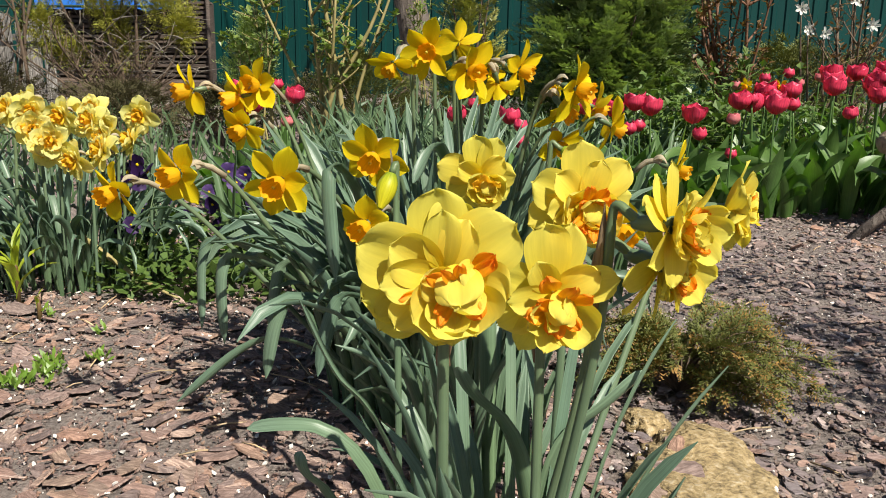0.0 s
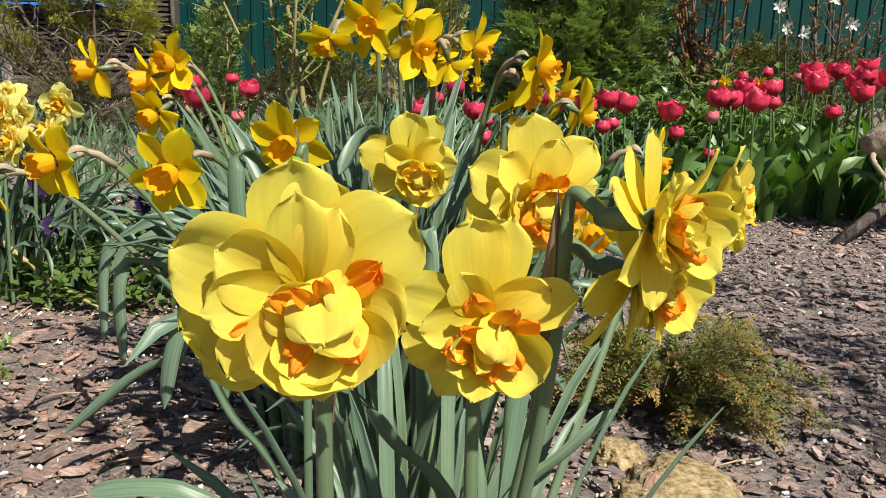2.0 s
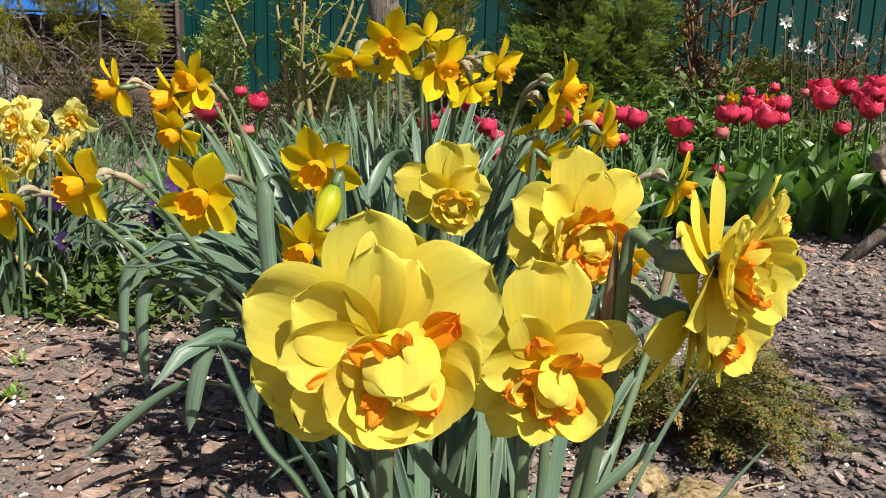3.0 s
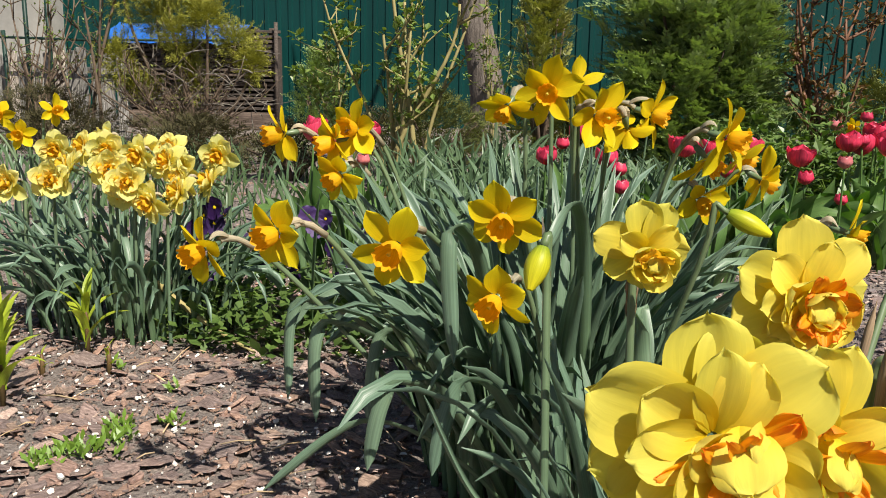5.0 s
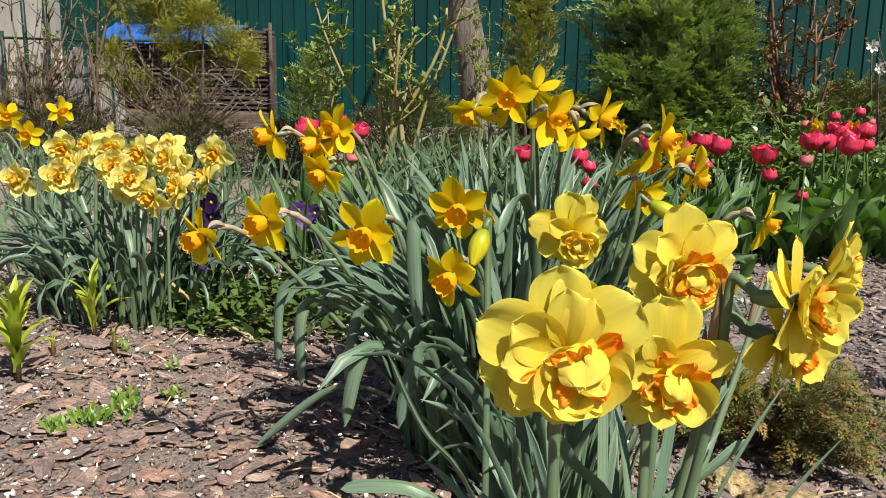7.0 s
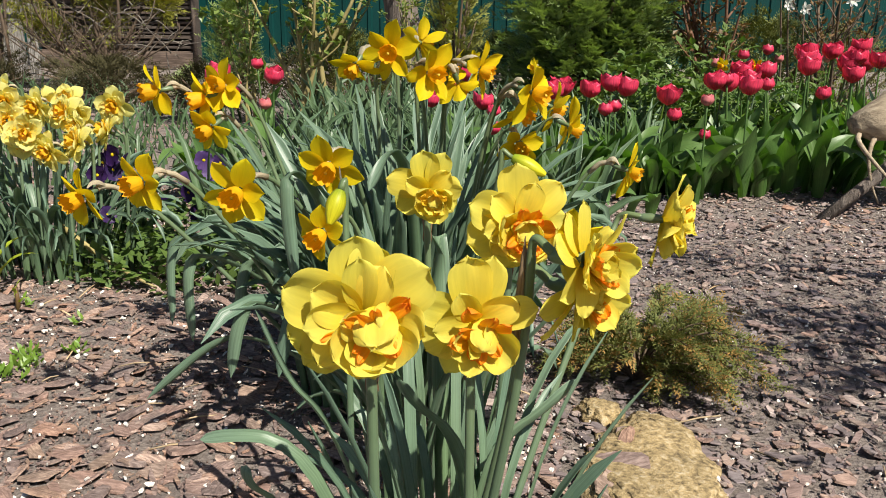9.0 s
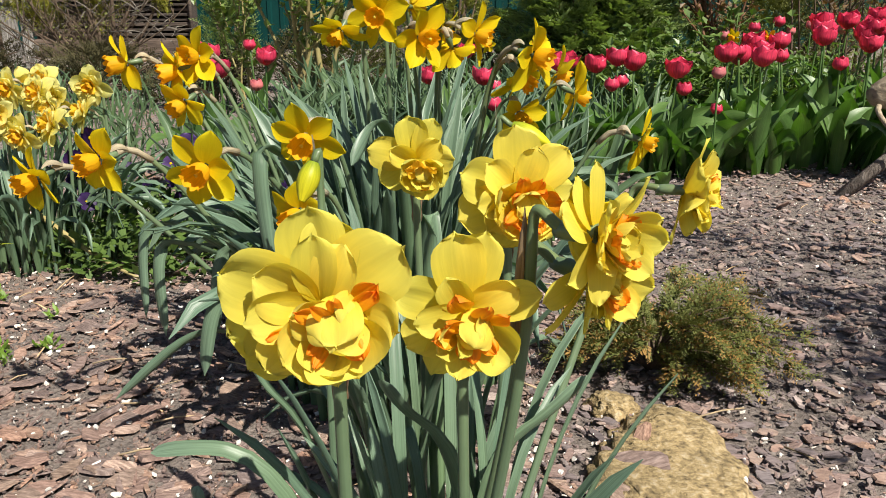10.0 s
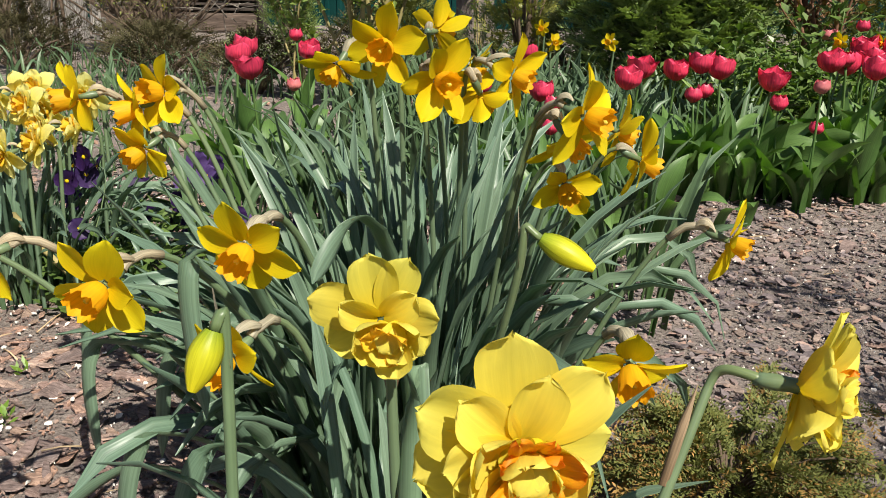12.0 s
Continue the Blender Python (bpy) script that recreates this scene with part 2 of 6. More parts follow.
# ---- mesh helpers ----
def part(name, bm, material, parent=None, label=""):
    me = bpy.data.meshes.new(name)
    bm.to_mesh(me)
    bm.free()
    return part_mesh(name, me, material, parent, label)


def part_mesh(name, me, material, parent=None, label=""):
    if not me.materials:
        me.materials.append(material)
    ob = new(name, me)
    if parent is not None:
        ob.parent = parent
    return tagged(ob, label) if label else ob


def smooth(bm):
    for f in bm.faces:
        f.smooth = True
    return bm


def axis_frame(direction, spin=0.0):
    """A turn whose z looks along direction."""
    q = Vector(direction).normalized().to_track_quat("Z", "Y")
    return q.to_matrix().to_4x4() @ pose(0, 0, 0, 0, 0, spin)


def ground_z(x, y):
    z = 0.006 * noise.noise((x * 2.3, y * 2.3, 0.0)) + 0.003 * noise.noise((x * 7.0, y * 7.0, 4.0))
    if y > 2.5:
        z += 0.03 * (min(y, 12.0) - 2.5) + 0.02 * noise.noise((x * 0.8, y * 0.8, 2.0))
    return z


def sheet(bm, rows, uv_layer):
    """Quads through rows of points, with lengthwise and crosswise coordinates kept in the UV map."""
    grid = [[bm.verts.new(p) for p in r] for r in rows]
    n, m = len(rows) - 1, len(rows[0]) - 1
    for i in range(n):
        for j in range(m):
            f = bm.faces.new((grid[i][j], grid[i][j + 1], grid[i + 1][j + 1], grid[i + 1][j]))
            f.smooth = True
            for loop, (a, b) in zip(f.loops, ((i, j), (i, j + 1), (i + 1, j + 1), (i + 1, j))):
                loop[uv_layer].uv = (b / m, a / n)
    return grid


def new_bm():
    bm = bmesh.new()
    return bm, bm.loops.layers.uv.new("uv")


def petal_rows(rng, length, width, blunt=0.6, cup=0.25, curl=0.3, wave=0.1, n=8, m=6):
    """A petal from the origin along x, its upper side to +z: width profile, cupping across, curl along, wavy rim."""
    rows, ph, ph2 = [], rng.uniform(0, 6.28), rng.uniform(0, 6.28)
    skew = rng.uniform(-0.12, 0.12)
    x, z, ang = 0.0, 0.0, -curl * 0.5
    last = 0.0
    for i in range(n + 1):
        s = i / n
        u = 0.45 * s + 0.55 * math.sin(s * math.pi / 2)
        step, last = u - last, u
        ang += curl * step
        x += length * step * math.cos(ang)
        z += length * step * math.sin(ang)
        w = width * 0.5 * max(0.02, (math.sin(math.pi * min(1, u ** 0.75 * 0.62 + 0.07)) if u < 0.8 else 1.0))
        if u >= 0.55:
            w = width * 0.5 * max(0.0, 1 - ((u - 0.55) / 0.45) ** (2.0 + blunt * 2)) ** (0.45 + 0.5 * (1 - blunt))
        w = max(w, 0.0015)
        row = []
        for j in range(m + 1):
            v = 2 * j / m - 1
            lift = cup * w * v * v + wave * width * 0.35 * u * abs(v) * math.sin(v * 4 + ph + u * 3) + wave * width * 0.12 * u * math.sin(ph2 + 7 * v)
            crease = -0.05 * width * math.exp(-v * v * 18) * (1 - u)
            lift += wave * width * 0.10 * u ** 3 * abs(v) * math.sin(v * 13 + ph2)
            row.append(Vector((x - 0.04 * length * v * v * u + 0.022 * length * u ** 5 * math.sin(8 * v + ph), w * v + skew * length * u * u * 0.5, z + lift + crease)))
        rows.append(row)
    return rows


def petal_bm(rng, turn, **kw):
    bm, uv = new_bm()
    sheet(bm, [[turn @ p for p in r] for r in petal_rows(rng, **kw)], uv)
    return bm


def bezier(p0, p1, p2, p3, n):
    out = []
    for i in range(n + 1):
        t = i / n
        out.append(p0 * (1 - t) ** 3 + p1 * 3 * t * (1 - t) ** 2 + p2 * 3 * t * t * (1 - t) + p3 * t ** 3)
    return out


def tube(bm, uv, pts, radii, sides=8, squash=1.0, cap=True):
    """A round, tapering stalk along points."""
    rings, side = [], None
    for i, p in enumerate(pts):
        d = (pts[min(i + 1, len(pts) - 1)] - pts[max(i - 1, 0)]).normalized()
        if side is None:
            side = d.orthogonal().normalized()
        side = (side - d * side.dot(d)).normalized()
        up = d.cross(side)
        r = radii[i] if isinstance(radii, (list, tuple)) else radii
        rings.append([bm.verts.new(p + (side * math.cos(a) + up * math.sin(a) * squash) * r) for a in (2 * math.pi * k / sides for k in range(sides))])
    n = len(rings) - 1
    for i in range(n):
        for k in range(sides):
            f = bm.faces.new((rings[i][k], rings[i][(k + 1) % sides], rings[i + 1][(k + 1) % sides], rings[i + 1][k]))
            f.smooth = True
            for loop, (a, b) in zip(f.loops, ((i, k), (i, k + 1), (i + 1, k + 1), (i + 1, k))):
                loop[uv].uv = (b / sides, a / n)
    if cap:
        bm.faces.new(rings[-1])
        bm.faces.new(rings[0][::-1])
    return rings


def strap_leaf(bm, uv, pts, width, facing, thick=0.0012, gutter=0.25, tip=0.2, twist=0.0):
    """A strap leaf with real thickness along points; facing: the way its inner side looks."""
    n = len(pts) - 1
    rows_top, rows_bot = [], []
    for i, p in enumerate(pts):
        u = i / n
        d = (pts[min(i + 1, n)] - pts[max(i - 1, 0)]).normalized()
        face = Vector(facing)
        side = d.cross(face)
        side = side.normalized() if side.length > 1e-3 else d.orthogonal().normalized()
        up = side.cross(d)
        if twist:
            a = twist * u
            side, up = side * math.cos(a) + up * math.sin(a), up * math.cos(a) - side * math.sin(a)
        w = width * 0.5 * (0.75 + 0.25 * min(1, u * 4))
        if u > 1 - tip:
            w *= max(0.06, math.sqrt(max(0.0, 1 - ((u - 1 + tip) / tip) ** 2)))
        th = thick * (1.0 if u < 0.9 else 0.5)
        rows_top.append([p + side * w * v + up * (gutter * w * v * v) for v in (-1, -0.45, 0, 0.45, 1)])
        rows_bot.append([p + side * w * v * 0.98 + up * (gutter * w * v * v - th * (1.6 - 1.2 * abs(v))) for v in (1, 0.45, 0, -0.45, -1)])
    sheet(bm, [a + b + [a[0]] for a, b in zip(rows_top, rows_bot)], uv)


def box_bm(bm, x0, y0, z0, x1, y1, z1, bevel=0.0):
    vs = [bm.verts.new((x, y, z)) for z in (z0, z1) for y in (y0, y1) for x in (x0, x1)]
    fs = [bm.faces.new([vs[i] for i in f]) for f in ((0, 2, 3, 1), (4, 5, 7, 6), (0, 1, 5, 4), (2, 6, 7, 3), (0, 4, 6, 2), (1, 3, 7, 5))]
    if bevel:
        bmesh.ops.bevel(bm, geom=list({e for f in fs for e in f.edges}), offset=bevel, segments=1, affect="EDGES")
    return bm


def thing(name, label, category, at=(0, 0, 0), group="", kind=""):
    ob = new(name)
    ob.empty_display_size = 0.05
    ob.location = at
    return tagged(ob, label, category, group, kind)


def arrays_mesh(name, verts, faces):
    me = bpy.data.meshes.new(name)
    me.from_pydata(verts, [], faces)
    me.update()
    return me


# ---- ground ----
def make_ground():
    xs = [-400, -120, -40, -15, -9, -6, -4.5] + [-3.5 + 0.06 * i for i in range(117)] + [4.5, 6, 9, 15, 40, 120, 400]
    ys = [-300, -80, -20, -6, -2.5, -1] + [-0.4 + 0.06 * i for i in range(84)] + [5, 5.6, 6.3, 7, 8, 9, 10, 12, 20, 60, 300]
    bm, uv = new_bm()
    sheet(bm, [[Vector((x, y, ground_z(x, y))) for x in xs] for y in ys], uv)
    ob = part("ground", bm, M["soil"])
    return tagged(ob, "garden soil under weathered bark mulch", "ground", kind="structure")


ground = make_ground()


# ---- daffodils ----
def stem_part(root, head, facing, rng, radius=0.0036, spathe=True, base_lean=0.7, arch=1.0):
    """Stalk from the thing's origin to the back of a flower at head, with its bent neck, ovary and papery sheath."""
    d = Vector(facing).normalized()
    back = head - d * 0.022
    up = Vector((0, 0, 1))
    k = 0.62 - 0.5 * base_lean
    p1 = Vector((head.x * k, head.y * k, head.z * base_lean))
    p2 = back - d * 0.062 * arch + up * (0.020 + 0.03 * max(0, 0.6 + d.z)) * arch
    near = bezier(Vector((0, 0, -0.01)), p1, p2, back, 60)
    pts = [near[round(60 * (1 - (1 - i / 18) ** 1.6))] for i in range(19)]
    radii = [radius * (1.25 - 0.45 * i / 18) for i in range(19)]
    bm, uv = new_bm()
    tube(bm, uv, pts, radii, 8, 0.8)
    stem = part("stem", bm, M["stem_green"], root)
    bm, uv = new_bm()
    tube(bm, uv, [back - d * 0.006, back - d * 0.001, back + d * 0.006, back + d * 0.014, back + d * 0.020],
         [radius * 0.8, radius * 1.35, radius * 1.5, radius * 1.1, radius * 0.9], 8)
    part("ovary", bm, M["stem_green"], stem)
    if spathe:
        a, k = pts[15], rng.uniform(-0.4, 0.4)
        sd = d.cross(up)
        sd = sd.normalized() if sd.length > 0.1 else Vector((1, 0, 0))
        tip = a + d * rng.uniform(0.016, 0.032) + up * rng.uniform(-0.004, 0.016) + sd * k * 0.02
        bm, uv = new_bm()
        mid = (a + tip) / 2 + up * 0.012
        spts = bezier(pts[14], pts[15] + up * 0.005, mid, tip, 8)
        rows = []
        for i, p in enumerate(spts):
            u = i / 8
            w = 0.0054 * math.sin(math.pi * min(1, 0.18 + 0.82 * u)) + 0.0012
            rows.append([p + sd * w * math.sin(an) * (1 + 0.2 * rng.uniform(-1, 1)) + up * w * 0.75 * math.cos(an) for an in (-1.9, -1.1, -0.4, 0.4, 1.1, 1.9)])
        sheet(bm, rows, uv)
        if arch >= 0.9:
            first, run = 16, 0.0
            while first > 11 and run < 0.042:
                run += (pts[first] - pts[first - 1]).length
                first -= 1
            wrap = [p + Vector((rng.uniform(-1, 1), rng.uniform(-1, 1), rng.uniform(-1, 1))) * 0.0007 for p in pts[first:18]]
            tube(bm, uv, wrap, [radius * rng.uniform(1.1, 1.45) for p in wrap], 9)
        part("sheath", bm, M["spathe"], stem, "dry papery sheath")
    return pts


def cup_bm(rng, m, radius, depth, flare=1.25, frill=0.10, waves=11):
    bm, uv = new_bm()
    rows, n = [], 30
    for i in range(8):
        u = i / 7
        r = radius * (0.04 if i == 0 else 0.45 + 0.55 * min(1, u * 2.2) ** 0.6) * (1 + (flare - 1) * u ** 3)
        row = []
        for k in range(n + 1):
            a = 2 * math.pi * (k % n) / n
            f = frill * u ** 4 * math.sin(a * waves / 2 * 2 + 0.4) + 0.02 * math.sin(a * 6)
            row.append(m @ Vector((r * (1 + f) * math.cos(a), r * (1 + f) * math.sin(a), depth * u + depth * 0.10 * u ** 3 * math.sin(a * 9 + 1))))
        rows.append(row)
    sheet(bm, rows, uv)
    return bm


def single_flower(root, head, facing, rng, size, spin, slim=False):
    fm = Matrix.Translation(head) @ axis_frame(facing, spin)
    for k in range(6):
        outer = k % 2
        tilt = (rng.uniform(-18, 38) if slim else rng.uniform(-8, 26)) - 4 * outer
        m = fm @ pose(0, 0, 0, 0, 0, 60 * k + rng.uniform(-6, 6)) @ pose(0.006, 0, -0.002 * outer, rng.uniform(-30, 30), -tilt, 0)
        part("petal", petal_bm(rng, m, length=size * (0.52 if slim else 0.48) * rng.uniform(0.9, 1.08), width=size * (0.305 if slim else 0.335) * rng.uniform(0.86, 1.1), blunt=0.22,
                               cup=rng.uniform(0.1, 0.4), curl=rng.uniform(-0.5, 0.15), wave=0.16), M["petal_gold"], root)
    cup = part("cup", cup_bm(rng, fm, size * (0.128 if slim else 0.142), size * (0.27 if slim else 0.33), 1.20, 0.09, 12), M["cup_orange"], root, "ruffled orange cup")
    bm, uv = new_bm()
    tube(bm, uv, [fm @ Vector((0, 0, 0)), fm @ Vector((0, 0, size * 0.2)), fm @ Vector((0, 0, size * 0.24)), fm @ Vector((0, 0, size * 0.26))], [0.0012, 0.0012, 0.0026, 0.001], 7)
    part("pistil", bm, M["petal_lemon"], cup)


def daffodil(base, head, facing, seed, size=0.085, spin=30.0, arch=1.0, lean=0.7):
    rng = random.Random(seed)
    bz = ground_z(base[0], base[1])
    root = thing("daffodil", "golden yellow daffodil with orange cup on arching green stem", "daffodil", (base[0], base[1], bz), "golden daffodils in the large clump")
    h = Vector(head) - root.location
    stem_part(root, h, facing, rng, 0.0034, True, lean, arch)
    single_flower(root, h, facing, rng, size, spin, 30 <= seed <= 42)
    return root


def laid_petal(root, m, size, spec, material, rng, name="inner_petal", label="", wave=0.2, blunt=0.85, n=10, k=8, tousle=9):
    """A petal from its foot to its tip. spec: direction, reach and height of the tip, reach and height of the foot, width, bulge, cup; in units of the flower."""
    az, r1, z1, r0, z0, width, bulge, cup = spec
    a = radians(az)
    way = Vector((math.cos(a), math.sin(a), 0))
    foot, tip = way * r0 + Vector((0, 0, z0)), way * r1 + Vector((0, 0, z1))
    x = (tip - foot).normalized()
    z = Vector((0, 0, 1)) - x * x.z
    z = z.normalized() if z.length > 0.15 else -way
    turn = Matrix((x, z.cross(x), z)).transposed().to_4x4()
    place = m @ Matrix.Translation(foot * size) @ turn @ pose(0, 0, 0, rng.uniform(-tousle, tousle), 0, 0)
    part(name, petal_bm(rng, place, length=size * (tip - foot).length * 1.06, width=size * width, blunt=blunt, cup=cup, curl=bulge, wave=wave, n=n, m=k), material, root, label)


def double_flower(root, head, facing, rng, size, collar, middle, shift, bowls, hoods, frills, frill, tousle):
    """Collar of broad petals, a looser round on it, and a nodding ball of bowl and hood petals with orange frills between."""
    fm = Matrix.Translation(head) @ axis_frame(facing)
    im = fm @ Matrix.Translation((shift[0] * size, shift[1] * size, 0.03 * size)) @ pose(0, 0, 0, -shift[1] * 70, shift[0] * 70, 0)
    for k, (az, reach, width, lift) in enumerate(collar):
        laid_petal(root, fm, size, (az, reach, lift, 0.03, -0.015 * (k % 3), width, rng.uniform(-0.55, 0.25), rng.uniform(0.0, 0.3)), M["petal_lemon"], rng, "outer_petal", "", 0.22, tousle=tousle)
    for az, reach, width, lift in middle:
        laid_petal(root, fm, size, (az, reach, lift, 0.02, 0.03, width, rng.uniform(-0.7, -0.1), rng.uniform(0.15, 0.5)), M["petal_lemon"], rng, "middle_petal", "", 0.22, tousle=tousle)
    for az, reach, width, lift in bowls:
        laid_petal(root, im, size, (az, reach, lift, 0.03, 0.02, width, rng.uniform(0.5, 1.0), rng.uniform(0.35, 0.6)), M["petal_lemon"], rng, "inner_petal", "", 0.24, 0.9, 12, 9)
    for az, reach, width, lift in hoods:
        laid_petal(root, im, size, (az, -reach, lift, 0.14, 0.03, width, rng.uniform(-1.5, -1.0), rng.uniform(-0.4, -0.1)), M["petal_lemon"], rng, "inner_petal", "", 0.26, 0.8, 12, 9)
    for az, reach, width, lift in frills:
        laid_petal(root, im, size, (az, reach, lift, max(0.0, reach - 0.2), 0.05, width * 1.1, rng.uniform(-0.8, 0.2), rng.uniform(-0.1, 0.4)), frill, rng, "frill", "orange frill", 0.55, 0.95, 10, 12)


def loose_ball(rng, frill_count, swell=1.0):
    """Bowls round the lower side, hoods that arch over from above, narrow folded petals between, and the frills."""
    bowls = [(a + rng.uniform(-12, 12), swell * rng.uniform(0.25, 0.33), swell * rng.uniform(0.26, 0.36), rng.uniform(0.12, 0.22)) for a in (190, 235, 285, 335, 20, 140)]
    bowls += [(a + rng.uniform(-20, 20), swell * rng.uniform(0.10, 0.18), swell * rng.uniform(0.14, 0.22), rng.uniform(0.24, 0.32)) for a in (225, 300, 10, 110)]
    hoods = [(a + rng.uniform(-15, 15), rng.uniform(0.0, 0.07), swell * rng.uniform(0.20, 0.27), rng.uniform(0.22, 0.30)) for a in (125, 55)]
    frills = [(a + rng.uniform(-14, 14), rng.uniform(0.16, 0.27), rng.uniform(0.10, 0.17), rng.uniform(0.20, 0.31)) for a in (100, 55, 150, 265, 310, 205, 80, 330, 15, 240)[:frill_count]]
    return bowls, hoods, frills


def pale_flower(root, head, facing, rng, size, spin):
    """Star of pale petals with a ruffled centre of orange frills and short yellow petals."""
    fm = Matrix.Translation(head) @ axis_frame(facing, spin)

    def ring(name, count, turn, tilt, length, width, curl, mat, lift, wave, label="", jitter=8):
        for k in range(count):
            place = fm @ pose(0, 0, lift, 0, 0, 360 / count * k + turn + rng.uniform(-jitter, jitter)) @ pose(0.003, 0, -0.002 * (k % 2), rng.uniform(-18, 18), -rng.uniform(*tilt), 0)
            part(name, petal_bm(rng, place, length=size * rng.uniform(*length), width=size * rng.uniform(*width), blunt=0.55, cup=rng.uniform(0.1, 0.5), curl=rng.uniform(*curl), wave=wave, n=8, m=6), mat, root, label)

    ring("outer_petal", 6, 0, (-14, 32), (0.46, 0.53), (0.34, 0.42), (-0.5, 0.3), M["petal_pale"], 0.0, 0.22)
    ring("middle_petal", 5, 30, (18, 40), (0.36, 0.44), (0.26, 0.34), (-0.6, 0.4), M["petal_pale"], 0.002, 0.28, "", 18)
    ring("frill", 5, 10, (36, 60), (0.24, 0.32), (0.14, 0.20), (-0.4, 0.5), M["frill_gold"], 0.004, 0.6, "orange frill", 20)
    ring("inner_petal", 4, 40, (40, 66), (0.30, 0.38), (0.14, 0.22), (-0.6, 0.5), M["petal_pale"], 0.004, 0.4, "", 25)
    ring("frill", 4, 0, (64, 88), (0.28, 0.36), (0.18, 0.24), (-0.5, 0.2), M["frill_gold"], 0.005, 0.6, "orange frill", 30)


DOUBLE = "double daffodil with lemon-yellow petals and orange-red frills"


def necked_stem(root, head, facing, rng, radius, neck, spire, rise=0.0, straight=False):
    """Stalk with a sharp bend under the flower: straight up to the bend, then a short thick neck; the dry sheath stands at the bend."""
    d, up = Vector(facing).normalized(), Vector((0, 0, 1))
    back = head - d * 0.024
    bend = back - d * neck + up * (0.010 + rise) - up * 0.012
    bend = bend - up * 0.014
    lower = bezier(Vector((0, 0, -0.01)), Vector((bend.x * 0.25, bend.y * 0.25, bend.z * 0.35)), bend * 0.72 if straight else bend - up * bend.z * 0.3, bend, 12)
    grow = (lower[-1] - lower[-2]).normalized()
    upper = bezier(bend, bend + grow * (0.020 + rise), back - d * neck * 0.8 + up * (0.006 + 0.6 * rise), back, 16)
    bm, uv = new_bm()
    tube(bm, uv, lower + upper[1:], [radius * (1.2 - 0.25 * i / 12) for i in range(13)] + [radius * (0.86 + 0.012 * i) for i in range(16)], 10, 0.85)
    stem = part("stem", bm, M["stem_green"], root)
    bm, uv = new_bm()
    tube(bm, uv, [back - d * 0.006, back, back + d * 0.008, back + d * 0.018, back + d * 0.026], [radius * 0.95, radius * 1.25, radius * 1.4, radius * 1.2, radius * 1.5], 10)
    part("ovary", bm, M["stem_green"], stem)
    bm, uv = new_bm()
    side = grow.cross(d).normalized()
    rows = []
    foot = lower[10]
    for i in range(11):
        u = i / 10
        p = foot.lerp(bend + grow * spire - d * 0.004, u) - d * 0.003
        w = radius * (1.0 + 0.35 * math.sin(math.pi * min(1, 0.1 + u))) * (1 if u < 0.6 else max(0.08, 1 - ((u - 0.6) / 0.4) ** 1.4))
        rows.append([p + side * w * math.sin(a) * (1 + 0.18 * rng.uniform(-1, 1)) - d * w * math.cos(a) * 0.8 for a in (-2.3, -1.6, -0.8, 0, 0.8, 1.6, 2.3)])
    sheet(bm, rows, uv)
    part("sheath", bm, M["dry_sheath"], stem, "dry brown pointed sheath")


def double_daffodil(base, head, facing, seed, size, collar, middle, shift, frill_count=7, bowls=None, hoods=None, frills=None, radius=0.0046, neck=0.030, spire=0.012, rise=0.0, swell=1.0, frill="frill_red", straight=False, tousle=9):
    rng = random.Random(seed)
    root = thing("double_daffodil", DOUBLE, "daffodil", (base[0], base[1], ground_z(base[0], base[1])), "double daffodils of the front clump")
    h = Vector(head) - root.location
    necked_stem(root, h, facing, rng, radius, neck, spire, rise, straight)
    some = loose_ball(rng, frill_count, swell)
    double_flower(root, h, facing, rng, size, collar, middle, shift, bowls or some[0], hoods or some[1], frills or some[2], M[frill], tousle)
    return root


# front clump of doubles; petals by direction, reach, width and lift
double_daffodil((0.150, 0.615), (0.152, 0.548, 0.442), (0.06, -1.0, 0.06), 11, 0.098,
                ((98, 0.53, 0.40, 0.0), (78, 0.48, 0.34, -0.03), (38, 0.55, 0.47, 0.03), (159, 0.56, 0.47, 0.03), (204, 0.54, 0.40, -0.01), (223, 0.54, 0.36, 0.02), (264, 0.48, 0.30, -0.03), (280, 0.47, 0.36, 0.0), (338, 0.44, 0.46, 0.03)),
                ((152, 0.37, 0.36, 0.14), (188, 0.38, 0.28, 0.17), (94, 0.41, 0.25, 0.16), (66, 0.38, 0.28, 0.13), (231, 0.44, 0.30, 0.12)),
                (0.10, -0.07), 0,
                ((292, 0.30, 0.50, 0.17), (335, 0.30, 0.42, 0.16), (212, 0.36, 0.38, 0.15), (246, 0.30, 0.30, 0.17), (165, 0.26, 0.26, 0.15)),
                ((58, 0.10, 0.36, 0.25), (100, 0.06, 0.32, 0.27), (22, -0.04, 0.36, 0.21), (135, 0.02, 0.30, 0.20)),
                ((50, 0.31, 0.14, 0.12), (42, 0.28, 0.09, 0.13), (150, 0.24, 0.10, 0.20), (128, 0.20, 0.07, 0.24), (92, 0.19, 0.08, 0.25), (308, 0.20, 0.14, 0.20), (236, 0.23, 0.07, 0.21), (222, 0.20, 0.07, 0.19), (188, 0.38, 0.08, 0.13)), neck=0.026, spire=0.008)
